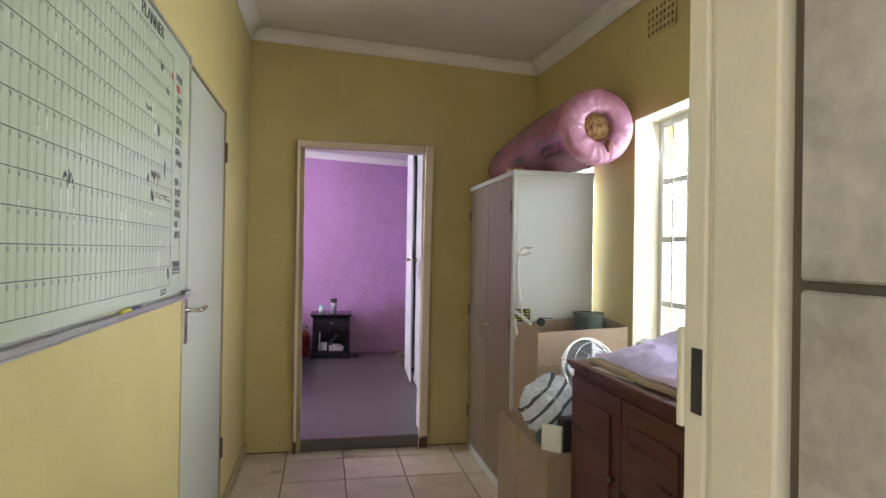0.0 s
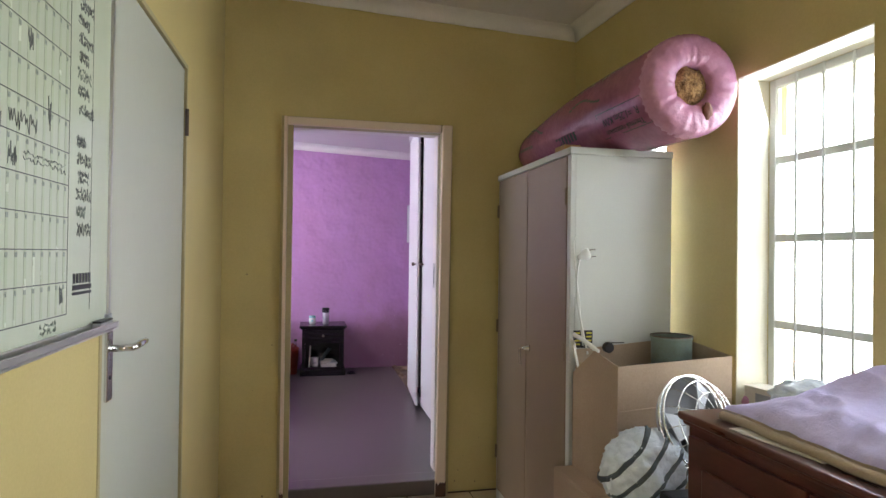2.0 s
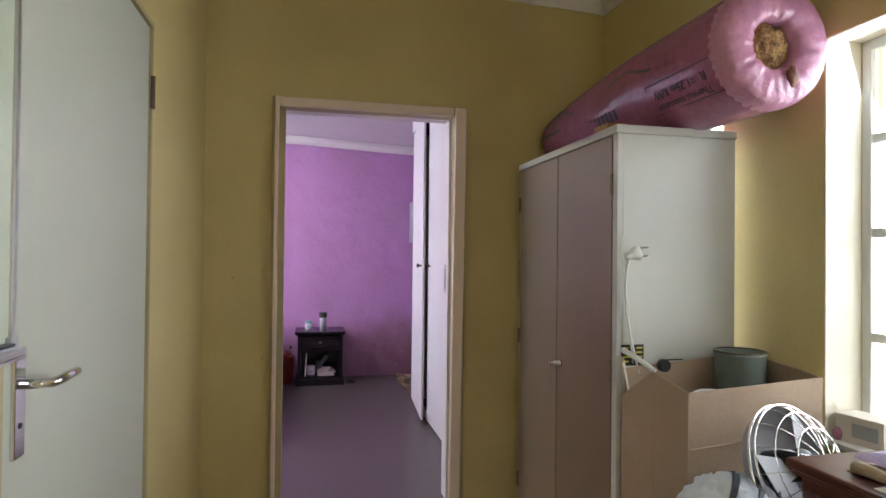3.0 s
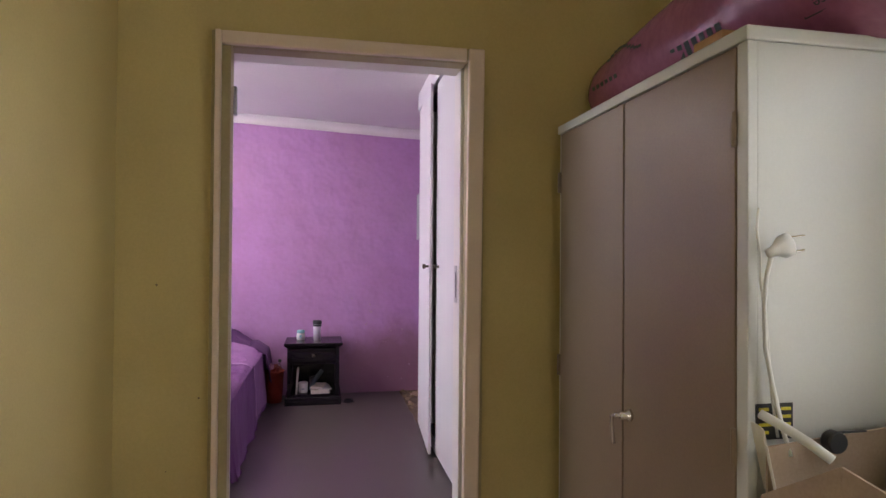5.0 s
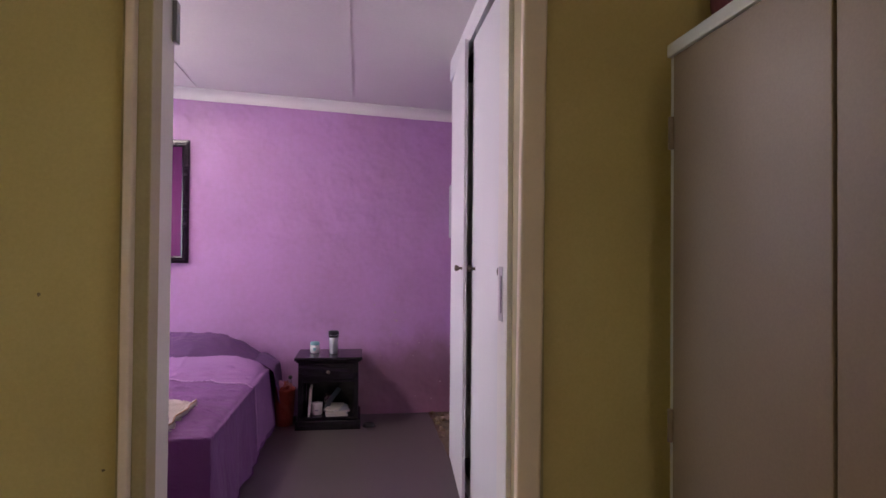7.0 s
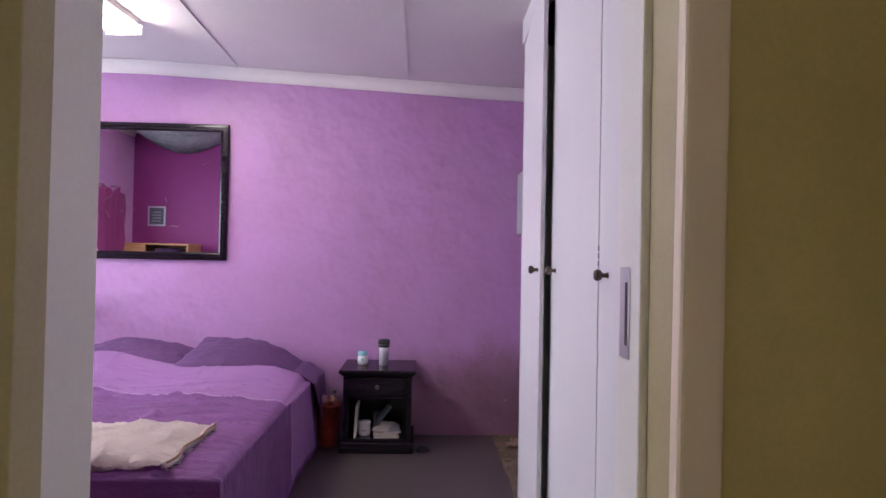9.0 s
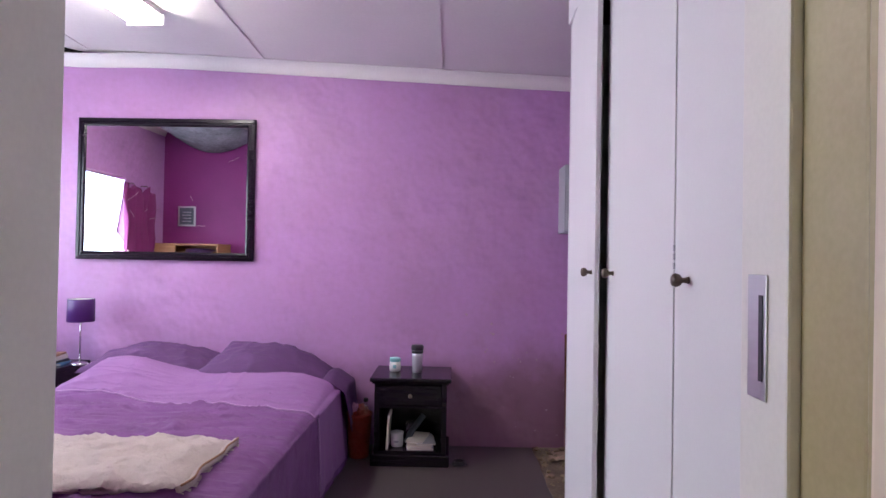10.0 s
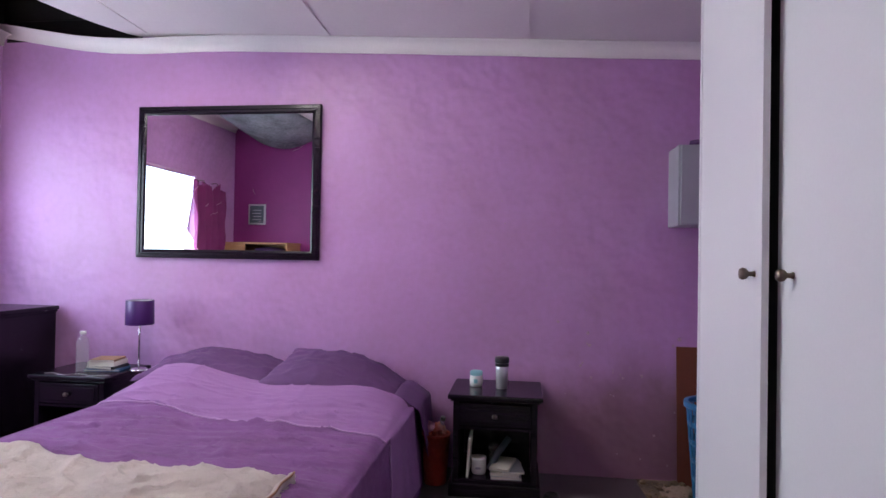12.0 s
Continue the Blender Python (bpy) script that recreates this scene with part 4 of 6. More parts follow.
def cartons():
    # lower closed carton
    c = thing("cardboard_box", "closed brown cardboard box standing on the floor", "cardboard box", "cartons")
    part("body", box(0.62, 1.2, 2.262, 2.95, 0.0, 0.53, 0.006), CARD, c)
    part("tape", box(0.617, 0.6195, 2.61, 2.66, 0.02, 0.528), TAPE, c, "brown packing tape")
    part("flap", box(0.625, 1.195, 2.267, 2.638, 0.5305, 0.5345, 0.001), CARD, c)
    part("flap", box(0.625, 1.195, 2.642, 2.945, 0.5305, 0.5345, 0.001), CARD, c)
    # open carton on top
    o = thing("cardboard_box", "open brown cardboard box full of odds and ends", "cardboard box", "cartons")
    x0, x1, y0, y1, z0, z1 = 0.70, 1.175, 2.60, 2.945, 0.536, 0.995
    part("bottom", box(x0 + 0.005, x1 - 0.005, y0 + 0.005, y1 - 0.005, z0, z0 + 0.004), CARD, o)

    def wall(a, b, h0, h1, ins):
        """A corrugated side between two plan points, with its top edge from h0 to h1."""
        bm = bmesh.new()
        n = 10
        a, b, ins = Vector((*a, 0)), Vector((*b, 0)), Vector((*ins, 0)) * 0.005
        rows = []
        for i in range(n + 1):
            p = a.lerp(b, i / n)
            zt = h0 + (h1 - h0) * i / n
            col = []
            for j in range(7):
                z = z0 + (zt - z0) * j / 6
                w = 0.004 * nz(p.x * 8, p.y * 8, z * 7) * (j / 6)
                col.append((p + ins * (w / 0.005), z))
            rows.append(col)
        outer = [[bm.verts.new((p.x, p.y, z)) for p, z in col] for col in rows]
        inner = [[bm.verts.new((p.x + ins.x, p.y + ins.y, z)) for p, z in col] for col in rows]
        for g in (outer, inner):
            for i in range(n):
                for j in range(6):
                    bm.faces.new((g[i][j], g[i + 1][j], g[i + 1][j + 1], g[i][j + 1]))
        for i in range(n):
            bm.faces.new((outer[i][6], outer[i + 1][6], inner[i + 1][6], inner[i][6]))
            bm.faces.new((outer[i][0], inner[i][0], inner[i + 1][0], outer[i + 1][0]))
        for i in (0, n):
            for j in range(6):
                bm.faces.new((outer[i][j], outer[i][j + 1], inner[i][j + 1], inner[i][j]))
        return bm

    part("side", wall((x0, y0), (x1, y0 + 0.04), 0.985, 1.003, (0, 1)), CARD, o)
    part("side", wall((x0 + 0.001, y0 + 0.006), (x0 - 0.001, 2.77), 0.985, 1.012, (1, 0)), CARD, o)
    part("side", wall((x0 - 0.0012, 2.7705), (x0 - 0.004, y1), 1.012, 0.90, (1, 0)), CARD, o, "crushed corner of the carton")
    part("side", wall((x0 + 0.006, y1), (x1, y1), 0.99, 1.03, (0, -1)), CARD, o)
    part("side", wall((x1, y0 + 0.046), (x1, y1 - 0.006), 1.003, 1.03, (-1, 0)), CARD, o)
    for k, x in enumerate((0.86, 0.945, 1.05)):
        part("crease", tube([(x, y0 + 0.003 + 0.085 * (x - x0), 0.90), (x + 0.002, y0 + 0.002 + 0.085 * (x - x0), 0.955), (x - 0.004, y0 + 0.0025 + 0.085 * (x - x0), 0.99)], 0.003, 4), CARD, o, "dented carton crease")
    part("fold_line", tube([(0.705, y0 - 0.001, 0.83), (1.17, y0 + 0.039, 0.852)], 0.003, 5), CARD, o)
    # teal can
    d = thing("teal_bucket", "weathered grey-green plastic tub in the open carton", "tub")
    part("tub", lathe([(0.068, 0), (0.074, 0.3), (0.077, 0.495), (0.08, 0.5), (0.08, 0.508), (0.074, 0.508), (0.07, 0.3), (0.06, 0.01)], 40, 1.07, 2.855, 0.5405), TEAL, d, "", True)
    part("rim", tube([(1.07 + 0.0775 * math.cos(2 * math.pi * i / 40), 2.855 + 0.0775 * math.sin(2 * math.pi * i / 40), 1.0495) for i in range(40)], 0.0038, 6, None, True), BRONZE, d, "dark rusty rim", True)
    cup = thing("plastic_dish", "white plastic dish among the things in the carton", "dish")
    part("dish", moved(lathe([(0.055, 0), (0.062, 0.01), (0.06, 0.018), (0.05, 0.018), (0.045, 0.006)], 32), pose(0.9, 2.78, 0.905, 12, -14, 0)), WHITEPL, cup, "", True)
    j = thing("clothes_heap", "dark clothes filling the open carton", "clothes")
    bm = sheet(lambda u, v: (x0 + 0.02 + 0.43 * u, y0 + 0.05 + 0.28 * v, 0.87 + 0.05 * nz(u * 5, v * 5, 3) - 0.02 * u), 20, 14)
    thick(part("cloth", bm, STRIPE, j, "", True), 0.01)
    # paper roll at the corner
    p = thing("paper_roll", "white rolled paper leaning out of the carton", "paper roll")
    bm = tube([(0.703, 2.955, 1.048), (0.72, 2.915, 1.033), (0.735, 2.875, 1.016), (0.75, 2.84, 0.996)], 0.009, 14)
    part("roll", bm, WHITEPL, p, "", True)
    bm = sheet(lambda u, v: (0.695 + 0.012 * math.sin(u * 5) + 0.03 * v, 2.972 - 0.06 * u, 1.03 - 0.13 * v - 0.03 * u), 8, 8)
    thick(part("loose_sheet", bm, PAPER, p), 0.0015)
    st = thing("warning_sticker", "yellow and black sticker on the wardrobe side", "sticker")
    part("backing", box(0.712, 0.795, 2.9785, 2.9798, 0.99, 1.06), BLACKPL, st)
    for k in range(4):
        part("line_of_print", box(0.718, 0.74 + 0.045 * ((k * 7) % 3) / 2, 2.9775, 2.9783, 1.046 - k * 0.015, 1.052 - k * 0.015), YELLOWPL, st, "yellow bar of print")
        part("line_of_print", box(0.768, 0.79, 2.9775, 2.9783, 1.046 - k * 0.015, 1.052 - k * 0.015), YELLOWPL, st, "yellow bar of print")
    t = thing("tape_reel", "black tape reel standing in the carton", "tape")
    part("reel", moved(lathe([(0.019, 0), (0.021, 0.004), (0.021, 0.02), (0.019, 0.024)], 28), pose(0.835, 2.935, 0.998, 90, 0, 0)), BLACKPL, t)
    part("tab", box(0.83, 0.9, 2.915, 2.918, 1.015, 1.019), BLACKPL, t)
    # plug and cable
    c = thing("power_cord", "white power cord with a two-pin plug hanging on the wardrobe side", "power cord")
    part("cable", tube([(0.722, 2.95, 1.345), (0.716, 2.955, 1.31), (0.715, 2.96, 1.25), (0.722, 2.965, 1.17), (0.735, 2.962, 1.1), (0.748, 2.955, 1.03), (0.755, 2.94, 0.97)], 0.0042, 8), WHITEPL, c, "", True)
    part("cable", tube([(0.712, 2.972, 1.44), (0.705, 2.968, 1.40), (0.706, 2.96, 1.35), (0.712, 2.966, 1.30), (0.73, 2.97, 1.2), (0.74, 2.97, 1.08), (0.745, 2.96, 1.0)], 0.0028, 8), WHITEPL, c, "", True)
    pg = part("plug", moved(lathe([(0.007, 0), (0.008, 0.012), (0.012, 0.02), (0.0175, 0.03), (0.018, 0.042), (0.0165, 0.045)], 12), Matrix.Translation((0.712, 2.947, 1.352)) @ pose(0, 0, 0, 0, 68, 0) @ Matrix.Diagonal((1.3, 0.85, 1.15, 1))), WHITEPL, c, "white moulded plug", True)
    for z in (1.355, 1.383):
        part("pin", tube([(0.757, 2.945, z), (0.785, 2.94, z + 0.004)], 0.0026, 8), CHROME, pg, "steel pin")


cartons()


def fan():
    """A fan head in its wire cage, standing on the carton and leaning."""
    f = thing("desk_fan", "chrome wire cage of a small desk fan leaning on the carton", "fan", "", look((0.895, 2.46, 0.825), (1.145, 1.56, 1.17)))
    R = 0.15

    def circle(r, z, n=48):
        return [(r * math.cos(2 * math.pi * i / n), r * math.sin(2 * math.pi * i / n), z) for i in range(n)]

    part("rim", tube(circle(R, 0), 0.0036, 8, None, True), CHROME, f, "", True)
    part("rim", tube(circle(R, -0.018), 0.003, 8, None, True), CHROME, f, "", True)
    for r, z in ((0.125, -0.055), (0.085, -0.085)):
        part("cage_ring", tube(circle(r, z), 0.0016, 6, None, True), CHROME, f, "", True)
    for k in range(14):
        a = 2 * math.pi * k / 14
        pts = [(R * math.cos(a) * q, R * math.sin(a) * q, -0.1 * math.sqrt(max(0, 1 - q * q)) - 0.0) for q in (1.0, 0.93, 0.8, 0.6, 0.4, 0.2)]
        part("spoke", tube(pts, 0.0012, 6), CHROME, f, "", True)
    part("bowl", lathe([(R * 0.98, 0.004), (R * 0.9, 0.03), (R * 0.6, 0.055), (0.05, 0.065), (0.0005, 0.066)], 40, cap=False), GREYMETAL, f, "", True)
    part("hub", lathe([(0.035, -0.05), (0.04, -0.04), (0.04, 0.06), (0.03, 0.065)], 24), BLACKPL, f, "black motor hub", True)
    st = part("stand", tube([(0.0, -0.02, 0.06), (0.0, -0.12, 0.07), (0.0, -0.2, 0.04), (0.0, -0.255, 0.0)], 0.014, 10), BLACKPL, f, "black stand", True)
    for k in range(3):
        bm = sheet(lambda u, v: (0.035 + 0.09 * u, 0.045 * (v - 0.5) * (1 + u), -0.02 + 0.03 * (v - 0.5)), 4, 4)
        thick(part("blade", moved(bm, pose(0, 0, 0, 0, 0, 120 * k)), GREYMETAL, f), 0.002)


fan()


def bag():
    b = thing("plastic_bag", "stuffed white plastic bag with grey stripes on the cardboard box", "bag")
    c = Vector((0.715, 2.455, 0.690))
    R = (0.135, 0.105, 0.128)

    def skin(d, k=1.0):
        d = d.normalized()
        q = 1 + 0.14 * nz(d.x * 2, d.y * 2, d.z * 2) + 0.07 * nz(d.x * 6, d.y * 6, d.z * 6 + 4) + 0.06 * max(0, 1 - 5 * abs(nz(d.x * 4 + 3, d.y * 4, d.z * 4))) ** 2
        p = Vector((d.x * R[0], d.y * R[1], d.z * R[2])) * q * k + c
        p.z = max(p.z, 0.5355 + 0.002)
        return p

    bm = bmesh.new()
    bmesh.ops.create_icosphere(bm, subdivisions=5, radius=1)
    for v in bm.verts:
        v.co = skin(v.co.copy())
    part("skin", bm, BAGWHITE, b, "", True)
    for off, wd in ((-0.62, 0.05), (-0.22, 0.05), (0.2, 0.05), (0.6, 0.045)):
        def strip(u, v, off=off, wd=wd):
            a = radians(-105 + 210 * u)
            n = Vector((0.73, -0.17, -0.65)).normalized()
            e1 = Vector((-0.6, -0.78, 0.3))
            e1 = (e1 - n * e1.dot(n)).normalized()
            e2 = n.cross(e1)
            k = off + wd * (v - 0.5) * 2
            s = math.sqrt(max(0.05, 1 - k * k))
            return skin(n * k + (e1 * math.cos(a) + e2 * math.sin(a)) * s, 1.022)
        thick(part("stripe", sheet(strip, 40, 4), STRIPE, b, "grey printed stripe", True), 0.0008)
    part("knot", moved(blob(3, (0.045, 0.04, 0.035), 0.35, 3, 6), Matrix.Translation((0.655, 2.36, 0.578))), STRIPE, b, "dark twisted knot", True)
    k = thing("black_case", "dark plastic case beside the striped bag on the box", "case")
    part("body", box(0.69, 0.80, 2.268, 2.335, 0.5348, 0.672, 0.008), BLACKPL, k)
    w = thing("foam_board", "white foam packing board beside the bag", "packing")
    part("board", moved(box(-0.045, 0.045, -0.008, 0.008, 0, 0.11, 0.004), pose(0.655, 2.30, 0.5348, 0, 0, -48)), WHITEPL, w)


bag()


def sideboard():
    x0, x1, y0, y1, h = 0.725, 1.2, 0.98, 2.245, 0.925
    s = thing("sideboard", "dark mahogany sideboard with panelled doors", "sideboard")
    part("body", box(x0, x1, y0, y1, 0.06, h - 0.035, 0.004), MAHOG, s)
    part("plinth", box(x0 + 0.02, x1 - 0.01, y0 + 0.02, y1 - 0.02, 0, 0.0595, 0.003), MAHOG, s)
    part("top", box(x0 - 0.025, x1 + 0.01, y0 - 0.02, y1 + 0.02, h - 0.0225, h, 0.008, 3), MAHOG, s)
    part("moulding", box(x0 - 0.014, x1, y0 - 0.01, y1 + 0.01, h - 0.0345, h - 0.023, 0.004), MAHOG, s)
    n = 3
    wd = (y1 - y0 - 0.03) / n
    for k in range(n):
        a = y0 + 0.015 + k * wd
        d = part("door", box(x0 - 0.016, x0 - 0.0005, a + 0.004, a + wd - 0.004, 0.08, h - 0.06, 0.003), MAHOG, s)
        bm = box(x0 - 0.024, x0 - 0.0165, a + 0.07, a + wd - 0.07, 0.15, h - 0.13, 0.006)
        part("panel", bm, MAHOG, d)
        part("knob", moved(lathe([(0.006, 0), (0.006, 0.012), (0.013, 0.018), (0.011, 0.026), (0.003, 0.029)], 18), pose(x0 - 0.0165, a + 0.045, 0.58, 0, -90, 0)), BRONZE, d, "", True)
    lb = thing("label_strip", "white and blue striped label on the sideboard edge", "label")
    part("paper", box(x0 - 0.027, x0 - 0.0255, 1.245, 1.312, h - 0.032, h - 0.006), PAPER, lb)
    for k in range(3):
        part("bar", box(x0 - 0.028, x0 - 0.0272, 1.247, 1.310, h - 0.030 + k * 0.008, h - 0.0255 + k * 0.008), INDIGO, lb)
    # padded cloth heap
    cl = thing("folded_quilt", "folded lilac quilt with cream wadding on the sideboard", "quilt")

    def top(u, v):
        x, y = 0.765 + 0.425 * u, 1.02 + 1.14 * v
        e = min(1, u * 6, (1 - u) * 8 + 0.3, v * 7 + 0.2, (1 - v) * 7)
        peak = 0.095 * math.exp(-((x - 1.13) ** 2 / 0.03 + (y - 2.0) ** 2 / 0.035))
        hgt = 0.042 * max(0, e) ** 0.5 + 0.022 * e * max(0, 1 - 4 * abs(nz(x * 4 + 2 * y, y * 6 - x * 2, 9))) ** 2 + peak * min(1, max(0, e) * 1.2) + 0.012 * nz(x * 9, y * 7, 1) + 0.006 * nz(x * 25, y * 20, 2)
        x += 0.02 * nz(y * 6, 3) * (1 - u)
        return (x, y, 0.925 + 0.028 + max(0.001, hgt))

    part("cover", sheet(top, 60, 130), LILACCLOTH, cl, "", True)

    bm = sheet(lambda u, v: (0.752 + 0.44 * u + 0.018 * nz((1.0 + 1.14 * v) * 6, 3) * (1 - u), 1.015 + 1.15 * v, 0.9255 + 0.034 * min(1, u * 14 + 0.15) * min(1, (1 - v) * 14 + 0.1) + 0.006 * nz(u * 9, v * 20)), 40, 80)
    thick(part("wadding", bm, CREAMPAD, cl, "cream wadding under the cover", True), 0.001)
    part("edge_roll", tube([(0.757 + 0.018 * nz((1.02 + 1.13 * k / 30) * 6, 3), 1.02 + 1.13 * k / 30, 0.938 + 0.003 * nz(k * 0.7, 0)) for k in range(31)], 0.012, 10), CREAMPAD, cl, "cream wadding rolled at the edge", True)
    pp = thing("paper_sheets", "white papers sticking out under the quilt", "papers")
    part("sheet", moved(box(-0.07, 0.07, -0.13, 0.13, 0, 0.003, 0.001), pose(0.80, 1.95, 0.9255, 0, 0, 6)), PAPER, pp)
    cr = thing("crumpled_cloth", "crumpled cream and red cloth on the quilt", "cloth")
    part("cloth", moved(blob(4, (0.055, 0.065, 0.03), 0.22, 2.5, 9), Matrix.Translation((1.155, 1.91, 1.05))), CREAMPAD, cr, "", True)
    part("red_fold", moved(blob(3, (0.018, 0.02, 0.014), 0.4, 3, 4), Matrix.Translation((1.135, 1.86, 1.068))), BOARDRED, cr, "dark red fold", True)
    cb = thing("crumpled_plastic", "crumpled white plastic wrap on the sideboard", "plastic wrap")
    part("wrap", moved(blob(4, (0.10, 0.10, 0.05), 0.3, 3, 12), Matrix.Translation((1.06, 2.165, 0.966))), BAGWHITE, cb, "", True)
    wb = thing("plastic_bag", "crumpled white plastic bag on the sideboard by the window", "bag")
    part("skin", moved(blob(4, (0.10, 0.13, 0.08), 0.45, 2.5, 15), Matrix.Translation((1.09, 1.45, 1.045))), BAGWHITE, wb, "", True)
    # red bottle
    b = thing("red_bottle", "tall red squeeze bottle with a nozzle on the sideboard", "bottle")
    bx, by, bz = 0.742, 1.288, 0.9255
    part("bottle", lathe([(0.030, 0), (0.034, 0.004), (0.0345, 0.05), (0.033, 0.12), (0.0345, 0.2), (0.033, 0.225), (0.029, 0.236), (0.028, 0.24)], 32, bx, by, bz), REDPL, b, "", True)
    part("cap", lathe([(0.030, 0.2405), (0.030, 0.262), (0.026, 0.268), (0.012, 0.272), (0.008, 0.285), (0.003, 0.297)], 28, bx, by, bz), REDPL, b, "ribbed red cap with a nozzle", True)
    bl = thing("blue_lid", "small blue plastic pot on the sideboard", "pot")
    part("pot", lathe([(0.022, 0), (0.026, 0.004), (0.027, 0.03), (0.022, 0.036), (0.02, 0.037)], 24, 0.745, 1.20, 0.9255), BLUEPL, bl, "", True)
    # small box on the sill
    sb = thing("small_box", "small printed carton on the window sill", "box")
    part("carton", moved(box(-0.045, 0.045, -0.07, 0.07, 0, 0.08, 0.003), pose(1.30, 2.60, 0.8125, 0, 0, 8)), PAPER, sb)
    part("print", moved(box(-0.0465, -0.0455, -0.055, 0.02, 0.02, 0.06), pose(1.30, 2.60, 0.8125, 0, 0, 8)), GREYMETAL, sb, "faded grey print")
    pk = thing("pink_soap", "small pink lump on the window sill", "soap")
    part("lump", moved(blob(3, (0.014, 0.014, 0.02), 0.2, 2, 3), Matrix.Translation((1.245, 2.655, 0.832))), PINKPALE, pk, "", True)


sideboard()


# ---- bedroom things ----
def closet():
    c = thing("built_in_closet", "white built-in closet with one door ajar", "closet")
    x, y0, y1 = 0.585, 4.32, 6.36
    part("end_panel", slab(x, HALL_E - 0.002, y1 - 0.02, y1, lambda a, b: ceil_bed(a, b) - 0.003, -2.45), CLOSET, c)
    part("end_panel", slab(x, HALL_E - 0.002, y0, y0 + 0.02, lambda a, b: ceil_bed(a, b) - 0.003, -2.45), CLOSET, c)
    part("pelmet", slab(x - 0.012, x + 0.01, y0, y1 + 0.004, lambda a, b: ceil_bed(a, b) - 0.002, -0.125), CLOSET, c)
    part("plinth", box(x + 0.012, x + 0.03, y0 + 0.021, y1 - 0.021, BED_Z, BED_Z + 0.06), CLOSET, c)
    # Black sheets put the closet's inner shade in as colour.
    part("inside", box(x + 0.2, x + 0.22, y0 + 0.021, y1 - 0.021, BED_Z, 2.5), BLACKPL, c, "black sheet that draws the shade inside the closet")
    part("shade_sheet_top", box(x + 0.025, x + 0.2, y0 + 0.021, y1 - 0.021, 2.42, 2.43), BLACKPL, c)

    def door(a, b, knob_y, m=None):
        bm = box(x, x + 0.018, a + 0.002, b - 0.002, BED_Z + 0.02, 2.432, 0.002)
        d = part("door", moved(bm, m) if m else bm, CLOSET, c)
        k = moved(lathe([(0.009, 0), (0.007, 0.004), (0.006, 0.014), (0.014, 0.021), (0.0165, 0.03), (0.013, 0.037), (0.004, 0.039)], 22), pose(x, knob_y, 1.275, 0, -90, 0))
        part("knob", moved(k, m) if m else k, BRONZE, d, "antique brass knob", True)
        return d

    door(4.43, 5.025, 4.94)
    door(5.03, 5.669, 5.578)
    ajar = Matrix.Translation((x, 6.335, 0)) @ pose(0, 0, 0, 0, 0, -3.9) @ Matrix.Translation((-x, -6.335, 0))
    door(5.643, 6.335, 5.70, ajar)
    part("end_stile", box(x, x + 0.018, y0 + 0.001, 4.428, BED_Z + 0.02, 2.43, 0.002), CLOSET, c)
    bm = bmesh.new()
    for k in range(3):
        add_box(bm, x - 0.002, x + 0.001, 5.021, 5.033, 1.30 + k * 0.022, 1.315 + k * 0.022, 0.001)
    part("catch", bm, GREYMETAL, c, "small steel catch")


closet()


def nightstand(x0, label, group):
    """A black nightstand, 0.47 wide, its back at the wall."""
    n = thing("nightstand", label, "nightstand", group, pose(x0, 0, BED_Z))
    y0, y1, w = 7.10, 7.47, 0.43
    part("top", box(-0.027, w + 0.027, y0 - 0.027, y1 + 0.02, 0.497, 0.522, 0.008, 3), BLACKWOOD, n)
    part("top_moulding", box(-0.013, w + 0.013, y0 - 0.013, y1 + 0.01, 0.484, 0.4965, 0.005), BLACKWOOD, n)
    for a in (0.0, w - 0.03):
        part("side", box(a, a + 0.03, y0, y1, 0.0705, 0.4835, 0.002), BLACKWOOD, n)
    part("back", box(0.031, w - 0.031, y1 - 0.012, y1, 0.0705, 0.4835), BLACKWOOD, n)
    d = part("drawer", box(0.033, w - 0.033, y0 - 0.004, y1 - 0.05, 0.36, 0.475, 0.004), BLACKWOOD, n)
    part("drawer_panel", box(0.055, w - 0.055, y0 - 0.009, y0 - 0.0045, 0.378, 0.457, 0.003), BLACKWOOD, d)
    part("knob", moved(lathe([(0.006, 0), (0.006, 0.01), (0.013, 0.016), (0.011, 0.024), (0.003, 0.026)], 18), pose(w / 2, y0 - 0.0095, 0.418, 90, 0, 0)), BRONZE, d, "dull dark knob", True)
    part("rail", box(0.031, w - 0.031, y0 + 0.002, y1 - 0.013, 0.34, 0.355, 0.002), BLACKWOOD, n)
    part("shelf", box(0.031, w - 0.031, y0 + 0.002, y1 - 0.013, 0.0705, 0.088, 0.002), BLACKWOOD, n)
    part("plinth", box(-0.018, w + 0.018, y0 - 0.018, y1 + 0.01, 0.0, 0.07, 0.008, 3), BLACKWOOD, n)
    return n


nightstand(-0.405, "black wooden nightstand with a drawer and a cluttered open shelf", "nightstands")
nightstand(-2.80, "black wooden nightstand with a drawer beside the dresser", "nightstands")


